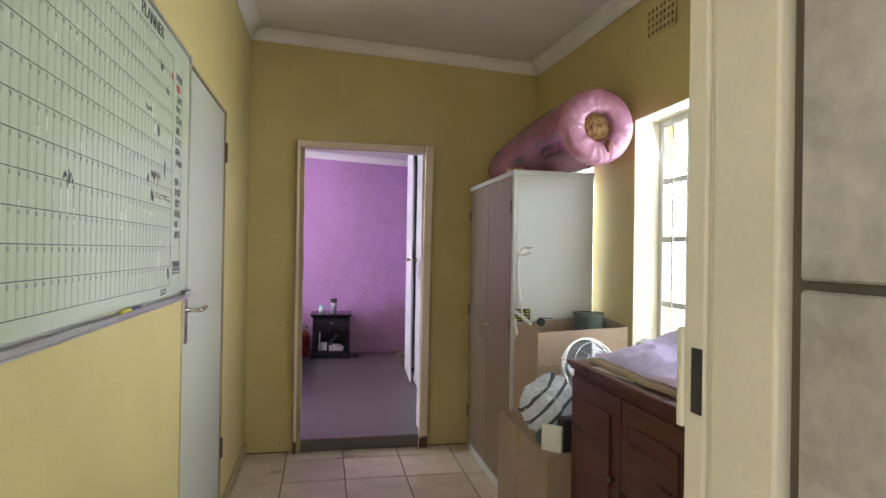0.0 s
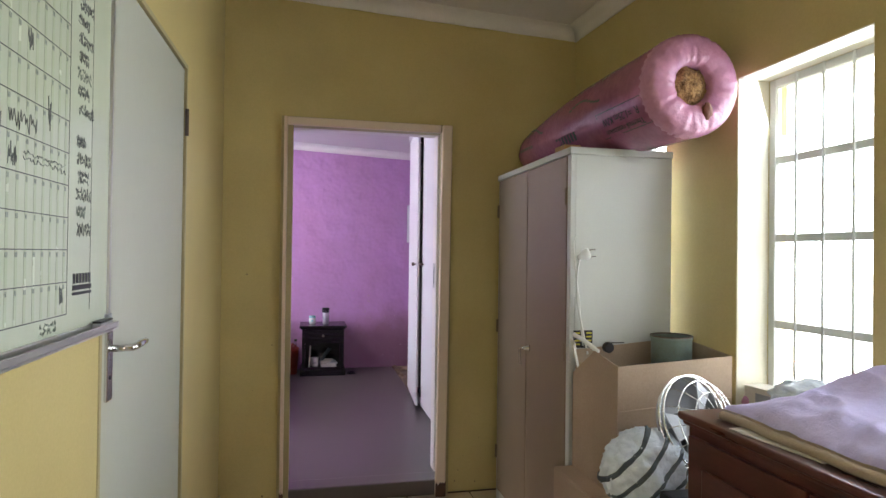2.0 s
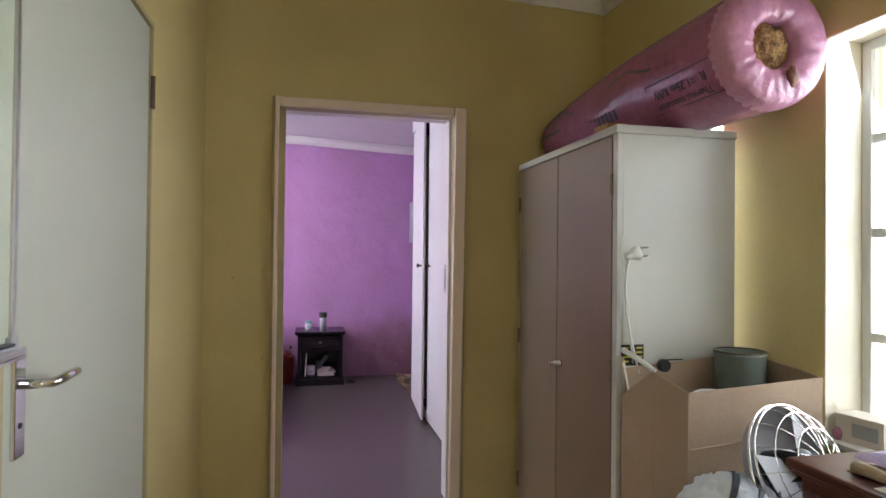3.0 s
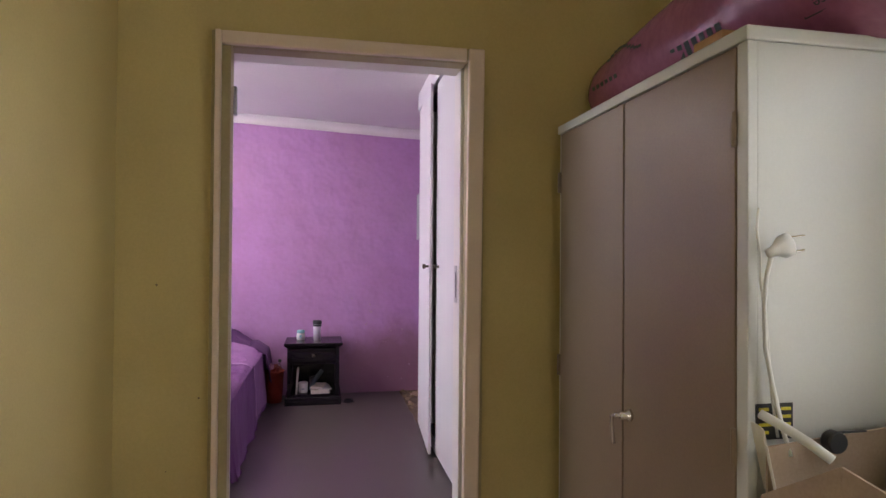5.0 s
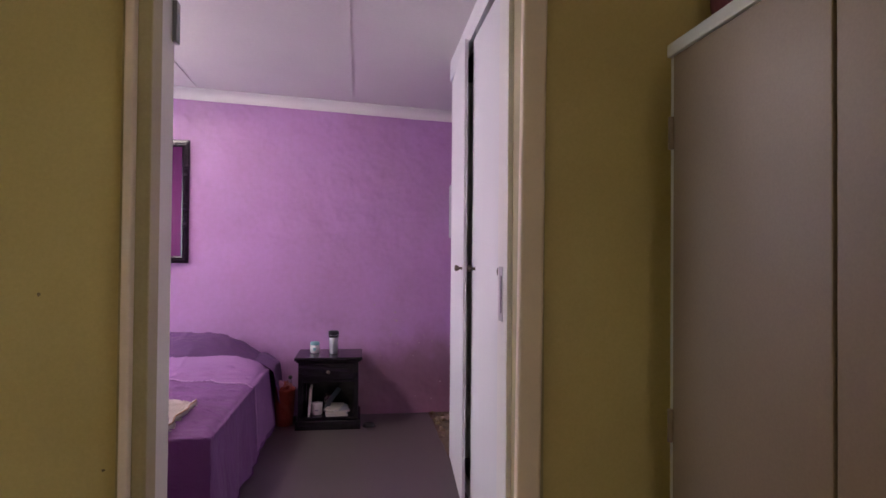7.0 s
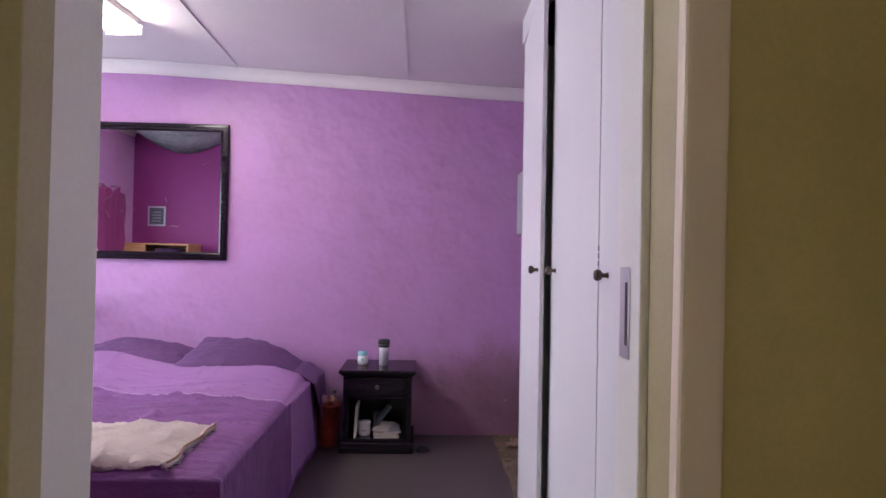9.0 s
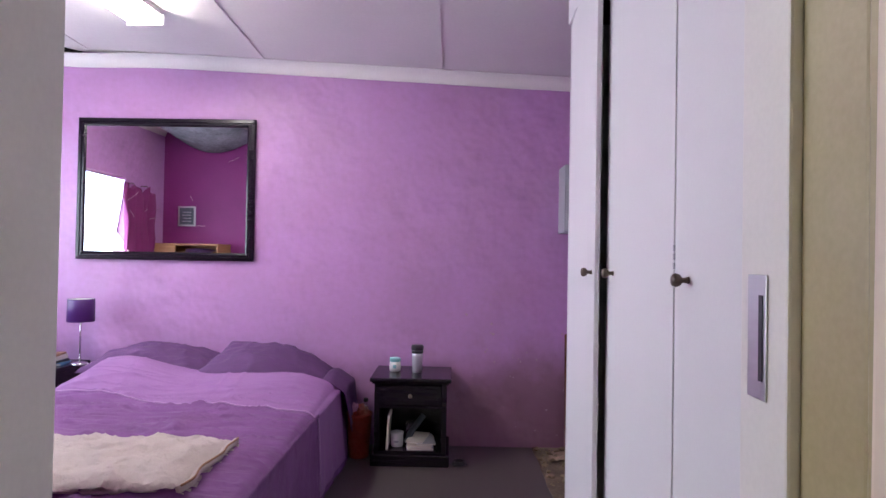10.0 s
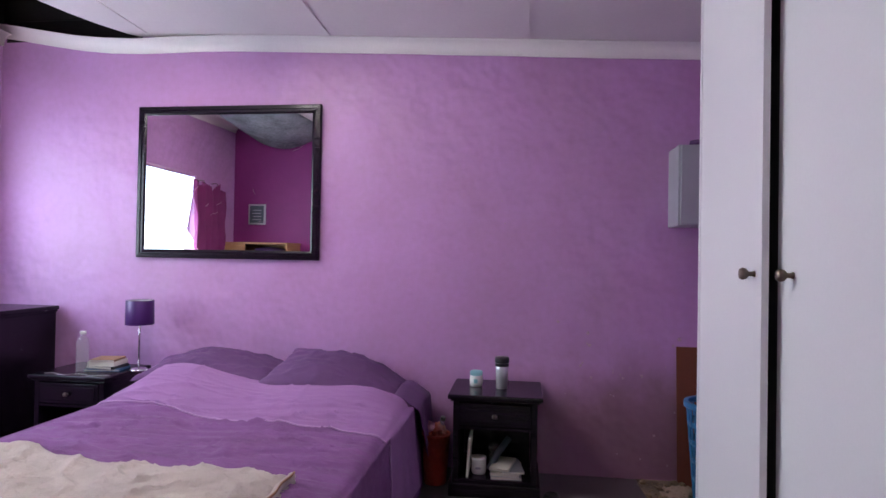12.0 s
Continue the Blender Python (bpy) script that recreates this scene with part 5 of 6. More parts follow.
def on_nightstand():
    z = BED_Z + 0.5225
    j = thing("cream_jar", "white cosmetic jar with an aqua lid on the nightstand", "jar")
    part("jar", lathe([(0.026, 0), (0.034, 0.006), (0.036, 0.03), (0.034, 0.055), (0.03, 0.06)], 28, -0.303, 7.30, z), WHITEPL, j, "", True)
    part("lid", lathe([(0.033, 0.0605), (0.034, 0.064), (0.034, 0.08), (0.031, 0.084)], 28, -0.303, 7.30, z), AQUA, j, "aqua lid", True)
    part("print", box(-0.313, -0.293, 7.2625, 7.2645, z + 0.022, z + 0.044), AQUA, j, "faded print")
    t = thing("travel_mug", "steel travel mug with a black lid on the nightstand", "mug")
    part("body", lathe([(0.027, 0), (0.03, 0.004), (0.033, 0.10), (0.036, 0.138)], 32, -0.163, 7.27, z), BRIGHTSTEEL, t, "", True)
    part("lid", lathe([(0.0375, 0.1385), (0.039, 0.143), (0.039, 0.161), (0.035, 0.170), (0.01, 0.172)], 32, -0.163, 7.27, z), BLACKPL, t, "black lid", True)
    part("band", lathe([(0.0358, 0.12), (0.0374, 0.137)], 24, -0.163, 7.27, z, cap=False), BLACKPL, t, "dark band under the lid")
    zs = BED_Z + 0.0885
    b = thing("tall_notebook", "cream notebook standing on the nightstand shelf", "book")
    part("book", moved(box(-0.006, 0.006, 0, 0.16, 0, 0.2, 0.002), pose(-0.33, 7.12, zs, 0, 3, 0)), PAPER, b)
    p = thing("white_pot", "white plastic pot on the nightstand shelf", "pot")
    part("pot", lathe([(0.034, 0), (0.038, 0.01), (0.038, 0.07), (0.04, 0.075), (0.04, 0.085), (0.03, 0.088)], 28, -0.275, 7.2, zs), WHITEPL, p, "", True)
    part("label_band", box(-0.29, -0.262, 7.1595, 7.162, zs + 0.03, zs + 0.04), GREYMETAL, p, "grey print")
    g = thing("drinking_glass", "clear tumbler on the nightstand shelf", "glass")
    part("glass", lathe([(0.026, 0), (0.032, 0.12), (0.03, 0.12), (0.024, 0.006)], 24, -0.2, 7.30, zs), PET, g, "", True)
    rnd = random.Random(5)
    zz = zs
    for k in range(4):
        h = (0.014, 0.016, 0.010, 0.012)[k]
        q = thing("book", "pale paperback lying in a pile on the shelf", "book", "books on the shelf", pose(-0.115 + 0.014 * rnd.gauss(0, 1), 7.22, zz, 0, 0, (2, -3, 9, -11)[k]))
        w = (0.078, 0.074, 0.055, 0.05)[k]
        part("page_block", box(-w + 0.003, w - 0.001, -0.098, 0.098, 0.0015, h - 0.0015, 0.0005), PAPER, q)
        part("cover", box(-w, w, -0.1, 0.1, 0, 0.0014), WHITEPL, q)
        part("cover", box(-w, w, -0.1, 0.1, h - 0.0014, h), (GREYMETAL, PAPER, GREYMETAL, PAPER)[k], q)
        part("spine", box(-w - 0.001, -w, -0.1, 0.1, 0, h), WHITEPL, q)
        zz += h + 0.0004
    r = thing("rolled_magazine", "dark grey rolled magazine leaning on the shelf", "magazine")
    part("roll", tube([(-0.22, 7.2, zs + 0.02), (-0.18, 7.24, zs + 0.09), (-0.12, 7.3, zs + 0.16)], 0.018, 12), STRIPE, r, "", True)
    o = thing("orange_bucket", "orange-red plastic bin with bottles and wrappers between bed and nightstand", "bin")
    bx, by = -0.516, 7.26
    part("bucket", lathe([(0.058, 0), (0.062, 0.004), (0.077, 0.255), (0.081, 0.258), (0.081, 0.27), (0.075, 0.27), (0.06, 0.012)], 32, bx, by, BED_Z), ORANGE, o, "", True)
    part("bin_liner", moved(blob(4, (0.062, 0.062, 0.055), 0.5, 4, 3), Matrix.Translation((bx, by, BED_Z + 0.255))), ORANGE, o, "crumpled orange plastic", True)
    wb = thing("small_bottle", "clear plastic bottle with a dark cap in the bin", "bottle")
    part("bottle", moved(lathe([(0.022, 0), (0.024, 0.01), (0.024, 0.1), (0.012, 0.13), (0.011, 0.14)], 20), pose(bx + 0.02, by - 0.03, BED_Z + 0.215, 8, 10, 0)), PET, wb, "", True)
    part("cap", moved(lathe([(0.014, 0.1405), (0.014, 0.158), (0.012, 0.16)], 16), pose(bx + 0.02, by - 0.03, BED_Z + 0.215, 8, 10, 0)), BLACKPL, wb, "dark cap")
    wr = thing("plastic_wrapper", "crumpled pale wrapper in the bin", "wrapper")
    part("wrapper", moved(blob(3, (0.03, 0.025, 0.035), 0.5, 4, 5), Matrix.Translation((bx - 0.03, by - 0.02, BED_Z + 0.30))), PINKPALE, wr, "", True)
    c = thing("coiled_cable", "black coiled cable lying on the floor", "cable")
    part("coil", tube([(0.105 + (0.045 - 0.002 * k / 6) * math.cos(k * 0.5), 7.13 + 0.035 * math.sin(k * 0.5), BED_Z + 0.006 + 0.0006 * k) for k in range(40)], 0.0055, 6), BLACKPL, c, "", True)


on_nightstand()


def bed():
    b = thing("bed", "double bed with a creased mauve bedspread hanging to the floor", "bed")
    x0, x1, y0, y1 = -2.16, -0.62, 5.42, 7.42
    part("base", box(x0 + 0.06, x1 - 0.06, y0 + 0.06, y1, BED_Z + 0.005, BED_Z + 0.24, 0.01), BLACKWOOD, b, "dark bed base")
    part("mattress", box(x0 + 0.03, x1 - 0.03, y0 + 0.03, y1, BED_Z + 0.2405, BED_Z + 0.44, 0.05, 4), PILLOWM, b)
    zt = BED_Z + 0.462

    def spread(u, v):
        """u runs across, over both sides; v along from the foot, over the foot end."""
        w, d, r = x1 - x0, 0.45, 0.05
        s = u * (w + 2 * d) - d
        t = v * (y1 - y0 + d) - d
        x, drop = x0 + min(max(s, 0), w), 0.0
        y = y0 + max(t, 0)
        if s < 0:
            drop = -s
            x = x0 - 0.012 - 0.035 * (drop / d) - 0.014 * math.sin(t * 11 + nz(t * 3, 1) * 3) * drop / d
        if s > w:
            drop = s - w
            x = x1 + 0.012 + 0.035 * (drop / d) + (0.016 * math.sin(t * 9 + nz(t * 3, 1) * 3) + 0.012 * nz(t * 13, drop * 4)) * drop / d
        if t < 0:
            y = y0 - 0.012 - 0.03 * (-t / d) - 0.016 * math.sin(s * 8 + nz(s * 3, 4) * 3) * (-t / d)
            drop = max(drop, -t)
        ex, ey = min(s, w - s), t
        rnd_ = 0.0
        for e in (ex, ey):
            if 0 <= e < r:
                rnd_ += r - math.sqrt(max(0, r * r - (r - e) ** 2))
        z = zt - drop * 0.97 - rnd_ * (drop == 0) - r * (drop > 0) * min(1, drop * 20)
        if drop == 0:
            z += 0.010 * nz(s * 2.2, t * 2.2, 5) + 0.006 * nz(s * 5 + t, t * 11, 2)
            z += 0.006 * sum(math.exp(-((s - q - 0.02 * nz(t * 2, q)) / 0.009) ** 2) for q in (0.42, 0.93, 1.02)) + 0.005 * sum(math.exp(-((t - q - 0.02 * nz(s * 2, q)) / 0.009) ** 2) for q in (0.35, 0.72, 0.83))
            calm = (1 - 0.8 * min(1, max(0, (t - 1.3) / 0.2))) * min(1, max(0, ex) / 0.12)
            z += calm * (0.019 * max(0, 1 - 8 * abs(nz(s * 1.0 + 0.8 * t, t * 7.5 - s, 2))) ** 2 + 0.017 * max(0, 1 - 8 * abs(nz(s * 1.6 - 0.6 * t, t * 13 + s, 8))) ** 2 + 0.007 * max(0, 1 - 7 * abs(nz(s * 1.8 + 0.3 * t, t * 19 - s * 2, 21))) ** 2)
            if t > 1.2:
                k = min(1, (t - 1.2) / 0.38)
                k = k * k * (3 - 2 * k) * (1 - 0.7 * min(1, max(0, (t - 1.62) / 0.2)))
                z += (0.078 + 0.075 * math.exp(-((s - 0.34) / 0.28) ** 2) - 0.012 * math.exp(-((s - 0.82) / 0.1) ** 2)) * k * min(1, max(0, ex) / 0.2) ** 0.7
        return (x, y, max(z, BED_Z + 0.02))

    part("bedspread", sheet(spread, 230, 300), BEDSHEET, b, "creased mauve bedspread", True)

    def seam_at(s):
        """The seam runs aslant across the bed."""
        return 1.33 - 0.16 * s + 0.006 * math.sin(s * 5)

    def turned(u, v):
        """The paler top sheet laid over the head half."""
        w, d = x1 - x0, 0.45
        sa, sb = -0.04, w + 0.04 + 0.32
        s = sa + (sb - sa) * u
        t0 = seam_at(s)
        t = t0 + (1.615 - t0) * v
        p = Vector(spread((s + d) / (w + 2 * d), (t + d) / (y1 - y0 + d)))
        out = 0.005 + 0.005 * min(1, v * 6)
        if s > w:
            p.x += out
        else:
            p.z += out
        return p

    thick(part("top_sheet", sheet(turned, 190, 90), SHEETPALE, b, "paler mauve turned-down sheet", True), 0.0015)
    part("seam", tube([Vector(spread((s_ + 0.45) / (x1 - x0 + 0.9), (seam_at(s_) + 0.45) / (y1 - y0 + 0.45))) + Vector((0.004 * (s_ > 1.54), 0, 0.004)) for s_ in [0.01 + 1.86 * k / 60 for k in range(61)]], 0.0042, 6), SEAM, b, "raised seam across the bedspread", True)

    def pillow(cx, cy, cz, rz, tilt, seed, droop, ear):
        p = thing("pillow", "soft pillow in a dark mauve pillowcase on the bed", "pillow", "pillows", pose(cx, cy, cz, tilt, 0, rz))
        W, D, H = 0.395, 0.25, 0.066
        bm = bmesh.new()
        for sgn in (1, -1):
            def f(u, v, sgn=sgn):
                a, c = 2 * u - 1, 2 * v - 1
                k = max(0, (1 - abs(a) ** 2.6)) ** 0.5 * max(0, (1 - abs(c) ** 2.6)) ** 0.5
                pin = 1 - 0.08 * (1 - abs(a)) * abs(c) - 0.0
                return (a * W * (1 - 0.06 * (1 - c * c)) , c * D * pin * (1 - 0.05 * (1 - a * a)), sgn * H * k * (1 + 0.35 * nz(a * 1.6, c * 1.6, seed)) + 0.012 * nz(a * 5, c * 4, seed + sgn) + 0.012 * k * max(0, 1 - 4 * abs(nz(a * 2.5 + c, c * 4 - a, seed + 3))) ** 2 - 0.05 * a * a * (c > 0) * c - droop * max(0, a + 0.35) ** 1.7 + ear * max(0, -a - 0.45) * max(0, c))
            sheet(f, 60, 40, bm)
        bmesh.ops.remove_doubles(bm, verts=bm.verts, dist=0.0012)
        part("case", bm, PILLOWM, p, "", True)
        part("hem", tube([(-W + 2 * W * k / 24, D * 0.985, 0.008 * nz(k, seed) - 0.05 * (-1 + k / 12) ** 2 - droop * max(0, k / 12 - 0.65) ** 1.7 + ear * max(0, 0.55 - k / 12)) for k in range(25)], 0.006, 6), PILLOWM, p, "", True)

    pillow(-1.72, 7.20, 0.668, 0, 11, 1.0, 0.05, 0.0)
    pillow(-1.03, 7.20, 0.676, -4, 13, 4.0, 0.115, 0.09)
    thick(part("hanging_cover", sheet(lambda u, v: (x1 - 0.09 + 0.125 * min(1, 3.2 * v) ** 1.3 + 0.05 * v + 0.014 * math.sin(9 * u + 2 * v) * v, 7.03 + 0.39 * u + 0.05 * v * (0.5 - u), zt + 0.062 - 0.03 * abs(u - 0.6) - 0.34 * max(0, v - 0.12)), 24, 20), PILLOWM, b, "dark mauve cover hanging over the side", True), 0.004)
    t = thing("folded_towel", "cream folded blanket lying at the foot of the bed", "blanket")

    def fold(u, v):
        x = -2.12 + 1.30 * u + 0.02 * nz(v * 4, 1)
        y = 5.44 + (0.54 - 0.04 * u) * v + 0.02 * nz(u * 5, 7) + 0.035 * math.exp(-((u - 0.22) ** 2) / 0.01) * v
        e = min(1, u * 20, (1 - u) * 16, v * 9, (1 - v) * 9)
        z = zt + 0.016 + 0.034 * max(0, e) ** 0.5 + 0.012 * nz(u * 7, v * 3, 3) + 0.013 * max(0, 1 - 6 * abs(nz(u * 5 + v, v * 2.5 - u, 6))) ** 2 + 0.008 * max(0, 1 - 7 * abs(nz(u * 11 - 2 * v, v * 6 + u * 2, 16))) ** 2 + 0.02 * math.exp(-((u - 0.22) ** 2) / 0.012) * v
        return (x, y, z)

    part("upper_layer", sheet(fold, 130, 60), TOWEL, t, "", True)
    thick(part("lower_layer", sheet(lambda u, v: (fold(u, v)[0] + 0.02, fold(u, v)[1] + 0.008, zt + 0.013 + 0.004 * nz(u * 8, v * 5)), 30, 12), TOWEL, t, "", True), 0.01)
    pts = [fold(1.0, k / 20) for k in range(21)]
    part("hem", tube([(p[0] + 0.008, p[1], zt + 0.028) for p in pts], 0.013, 8), TOWEL, t, "rolled hem", True)
    part("hem_stripe", tube([(p[0] + 0.016, p[1], zt + 0.041) for p in pts], 0.004, 6), BROWNTRIM, t, "brown stitched hem", True)


bed()


def mirror():
    m = thing("wall_mirror", "large mirror in a black wooden frame on the lilac wall", "mirror")
    x0, x1, z0, z1, f = -2.46, -1.275, 1.27, 2.212, 0.054
    y = FAR_Y
    part("glass", box(x0 + f - 0.004, x1 - f + 0.004, y - 0.018, y - 0.012, z0 + f - 0.004, z1 - f + 0.004), MIRROR, m)
    part("backing", box(x0 + 0.01, x1 - 0.01, y - 0.0115, y - 0.0005, z0 + 0.01, z1 - 0.01), BLACKWOOD, m)
    prof = ((0.0, 0.0005), (0.0, 0.022), (0.005, 0.028), (0.024, 0.030), (0.028, 0.024), (0.032, 0.024), (0.042, 0.026), (f, 0.0195), (f, 0.0125))
    corners = ((x0, z0, 1, 1), (x1, z0, -1, 1), (x1, z1, -1, -1), (x0, z1, 1, -1))
    for k in range(4):
        bm, ends = bmesh.new(), (corners[k], corners[(k + 1) % 4])
        a, b = ([bm.verts.new((cx + sx * d, y - h, cz + sz * d)) for d, h in prof] for cx, cz, sx, sz in ends)
        for q in range(len(prof) - 1):
            bm.faces.new((a[q], a[q + 1], b[q + 1], b[q]))
        bm.faces.new(a)
        bm.faces.new(list(reversed(b)))
        part("frame_rail" if k % 2 == 0 else "frame_stile", bm, BLACKWOOD, m)


def mirror_wear():
    """Pale scratches in the silvering."""
    m, rnd = bpy.data.objects["wall_mirror"], random.Random(8)
    for x, z, w, h in ((-2.12, 1.66, 0.07, 0.06), (-2.10, 1.60, 0.03, -0.05), (-2.0, 1.59, 0.015, 0.02), (-1.97, 1.54, 0.05, 0.012), (-1.93, 1.60, 0.03, 0.015), (-1.70, 1.70, 0.012, -0.03), (-1.66, 1.50, 0.06, 0.004), (-1.45, 1.93, 0.07, 0.03)):
        pts = [(x + w * k / 5 + rnd.uniform(-0.003, 0.003), FAR_Y - 0.0184, z + h * k / 5 + rnd.uniform(-0.004, 0.004)) for k in range(6)]
        part("scratch", tube(pts, 0.0011, 4), CHIP, m, "pale scratch in the silvering")


mirror()
mirror_wear()


def left_corner():
    z = BED_Z + 0.5225
    l = thing("table_lamp", "small table lamp with a purple drum shade and chrome stem", "lamp")
    x, y = -2.30, 7.30
    part("base", lathe([(0.048, 0), (0.05, 0.004), (0.046, 0.012), (0.012, 0.02)], 32, x, y, z), CHROME, l, "", True)
    part("stem", tube([(x, y, z + 0.015), (x, y, 0.95)], 0.0055, 12), CHROME, l, "", True)
    part("shade", lathe([(0.078, 0.875), (0.079, 0.876), (0.077, 1.018), (0.076, 1.019), (0.073, 1.017), (0.075, 0.878)], 48, x, y, 0, cap=False), SHADE, l, "purple satin drum shade", True)
    part("shade_lining", lathe([(0.0745, 0.879), (0.0725, 1.016)], 40, x, y, 0, cap=False), WHITEPL, l, "white shade lining", True)
    part("bulb", lathe([(0.012, 0.945), (0.014, 0.955), (0.03, 0.985), (0.026, 1.004), (0.004, 1.012)], 20, x, y, 0), WHITEPL, l, "", True)
    part("flex", tube([(x + 0.05, y, z + 0.008), (x + 0.1, y - 0.05, z + 0.004), (x + 0.13, y - 0.1, z - 0.02), (x + 0.135, y - 0.1, z - 0.12), (x + 0.13, y - 0.06, z - 0.3)], 0.003, 6), WHITEPL, l)
    b = thing("water_bottle", "clear ribbed plastic water bottle on the nightstand", "bottle")
    prof = [(0.03, 0), (0.034, 0.004)]
    for k in range(6):
        prof += [(0.034, 0.02 + k * 0.022), (0.0315, 0.026 + k * 0.022), (0.034, 0.032 + k * 0.022)]
    prof += [(0.034, 0.16), (0.03, 0.185), (0.016, 0.205), (0.0135, 0.21), (0.0135, 0.218)]
    part("bottle", lathe(prof, 32, -2.585, 7.2, z), PET, b, "", True)
    part("cap", lathe([(0.016, 0.2185), (0.016, 0.234), (0.014, 0.236)], 24, -2.585, 7.2, z), WHITEPL, b, "white cap", True)
    zz = z
    for k, (h, mat_, w) in enumerate(((0.012, BLUEPL, 0.1), (0.016, BLACKPL, 0.085), (0.026, PAPER, 0.08), (0.012, BROWNTRIM, 0.072))):
        q = thing("book", "book lying in a pile on the nightstand", "book", "books on the nightstand", pose(-2.50, 7.30, zz, 0, 0, (12, -4, 6, 10)[k]))
        part("page_block", box(-w + 0.002, w - 0.004, -0.07, 0.07, 0.0015, h - 0.0015), PAPER, q)
        part("cover", box(-w, w, -0.073, 0.073, 0, 0.0014), mat_, q)
        part("cover", box(-w, w, -0.073, 0.073, h - 0.0014, h), mat_, q)
        part("spine", box(w - 0.001, w + 0.0005, -0.073, 0.073, 0, h), mat_, q)
        zz += h + 0.0004
    c = thing("charger_cable", "thin pale cable lying on the nightstand", "cable")
    part("cable", tube([(-2.75 + 0.03 * k + 0.012 * math.sin(k * 1.7), 7.11 + 0.02 * math.sin(k * 1.1), z + 0.003) for k in range(14)], 0.0013, 6), WHITEPL, c, "", True)
    d = thing("dresser", "dark wooden dresser with a worn moulded top", "dresser")
    x0, x1, y0, y1, h = -3.44, -2.97, 6.99, 7.47, 0.955
    part("body", box(x0 + 0.015, x1 - 0.02, y0 + 0.015, y1, BED_Z + 0.05, h - 0.04, 0.004), BLACKWOOD, d)
    part("top", box(x0, x1, y0 - 0.015, y1 + 0.005, h - 0.026, h, 0.009, 3), BLACKWOOD, d)
    part("moulding", box(x0 + 0.008, x1 - 0.01, y0, y1, h - 0.0395, h - 0.0265, 0.004), BLACKWOOD, d)
    part("plinth", box(x0 + 0.02, x1 - 0.03, y0 + 0.02, y1 - 0.01, BED_Z, BED_Z + 0.0495), BLACKWOOD, d)
    for k in range(4):
        za = BED_Z + 0.07 + k * 0.19
        f = part("drawer", box(x0 + 0.03, x1 - 0.035, y0 + 0.001, y0 + 0.0145, za, za + 0.175, 0.004), BLACKWOOD, d)
        part("knob", moved(lathe([(0.006, 0), (0.006, 0.01), (0.013, 0.016), (0.01, 0.024), (0.003, 0.026)], 16), pose((x0 + x1) / 2, y0 + 0.0005, za + 0.09, 90, 0, 0)), GREYMETAL, f, "", True)


left_corner()


def right_corner():
    w = thing("wall_cabinet", "grey metal box cabinet on the lilac wall", "cabinet")
    part("body", box(0.74, 1.1, 7.28, 7.4985, 1.49, 1.915, 0.004), GREYMETAL, w)
    part("door", box(0.75, 1.09, 7.262, 7.2795, 1.495, 1.91, 0.004), GREYMETAL, w)
    p = thing("purple_cloth", "purple cloth folded on the grey wall cabinet", "cloth")
    part("cloth", moved(blob(3, (0.1, 0.07, 0.025), 0.3, 3, 2), Matrix.Translation((0.92, 7.38, 1.938))), PILLOWM, p, "", True)
    b = thing("leaning_board", "red-brown hardboard sheet leaning on the wall", "board")
    part("board", moved(box(0.79, 1.18, -0.006, 0.006, 0, 0.75, 0.001), pose(0, 7.43, BED_Z + 0.002, -4, 0, 0)), BOARDRED, b)
    k = thing("laundry_basket", "blue slatted plastic laundry basket", "basket")
    bx, by = 0.915, 7.13
    part("rim", lathe([(0.155, 0.50), (0.17, 0.505), (0.17, 0.53), (0.15, 0.53)], 40, bx, by, BED_Z, cap=False), BLUEPL, k, "", True)
    part("bottom", lathe([(0.115, 0.0), (0.118, 0.05)], 40, bx, by, BED_Z), BLUEPL, k, "", True)
    for zb, rr in ((0.14, 0.124), (0.23, 0.131), (0.32, 0.138), (0.41, 0.146)):
        part("hoop", lathe([(rr, zb), (rr + 0.004, zb + 0.004), (rr + 0.004, zb + 0.024), (rr, zb + 0.028), (rr - 0.004, zb + 0.014)], 40, bx, by, BED_Z, cap=False), BLUEPL, k, "", True)
    for i in range(28):
        a = 2 * math.pi * i / 28
        pts = [(bx + r_ * math.cos(a), by + r_ * math.sin(a), BED_Z + z_) for r_, z_ in ((0.117, 0.045), (0.135, 0.28), (0.154, 0.505))]
        part("slat", tube(pts, 0.005, 5), BLUEPL, k)
    rnd = random.Random(11)
    r = thing("plaster_rubble", "heap of yellowish broken plaster and paper on the floor", "rubble")
    for i in range(60):
        s = 0.006 + 0.02 * rnd.random() ** 2
        x, y = 0.60 + 0.30 * rnd.random() ** 1.5, 6.75 + 0.70 * rnd.random() ** 0.7
        bm = blob(1, (s * 1.3, s, s * 0.6), 0.5, 3, rnd.random() * 20)
        lowest = min(v.co.z for v in bm.verts)
        part("lump", moved(bm, pose(x, y, BED_Z + 0.003 - lowest, 0, 0, rnd.random() * 360)), RUBBLE, r)
    for i in range(4):
        bm = sheet(lambda u, v: (0.11 * u, 0.07 * v, 0.01 + 0.02 * nz(u * 4 + i, v * 4, i)), 8, 6)
        thick(part("paper_scrap", moved(bm, pose(0.66 + 0.06 * i, 7.2 + 0.06 * (i % 2), BED_Z + 0.014, 0, 0, 30 * i)), CARD, r, "", True), 0.002)


right_corner()


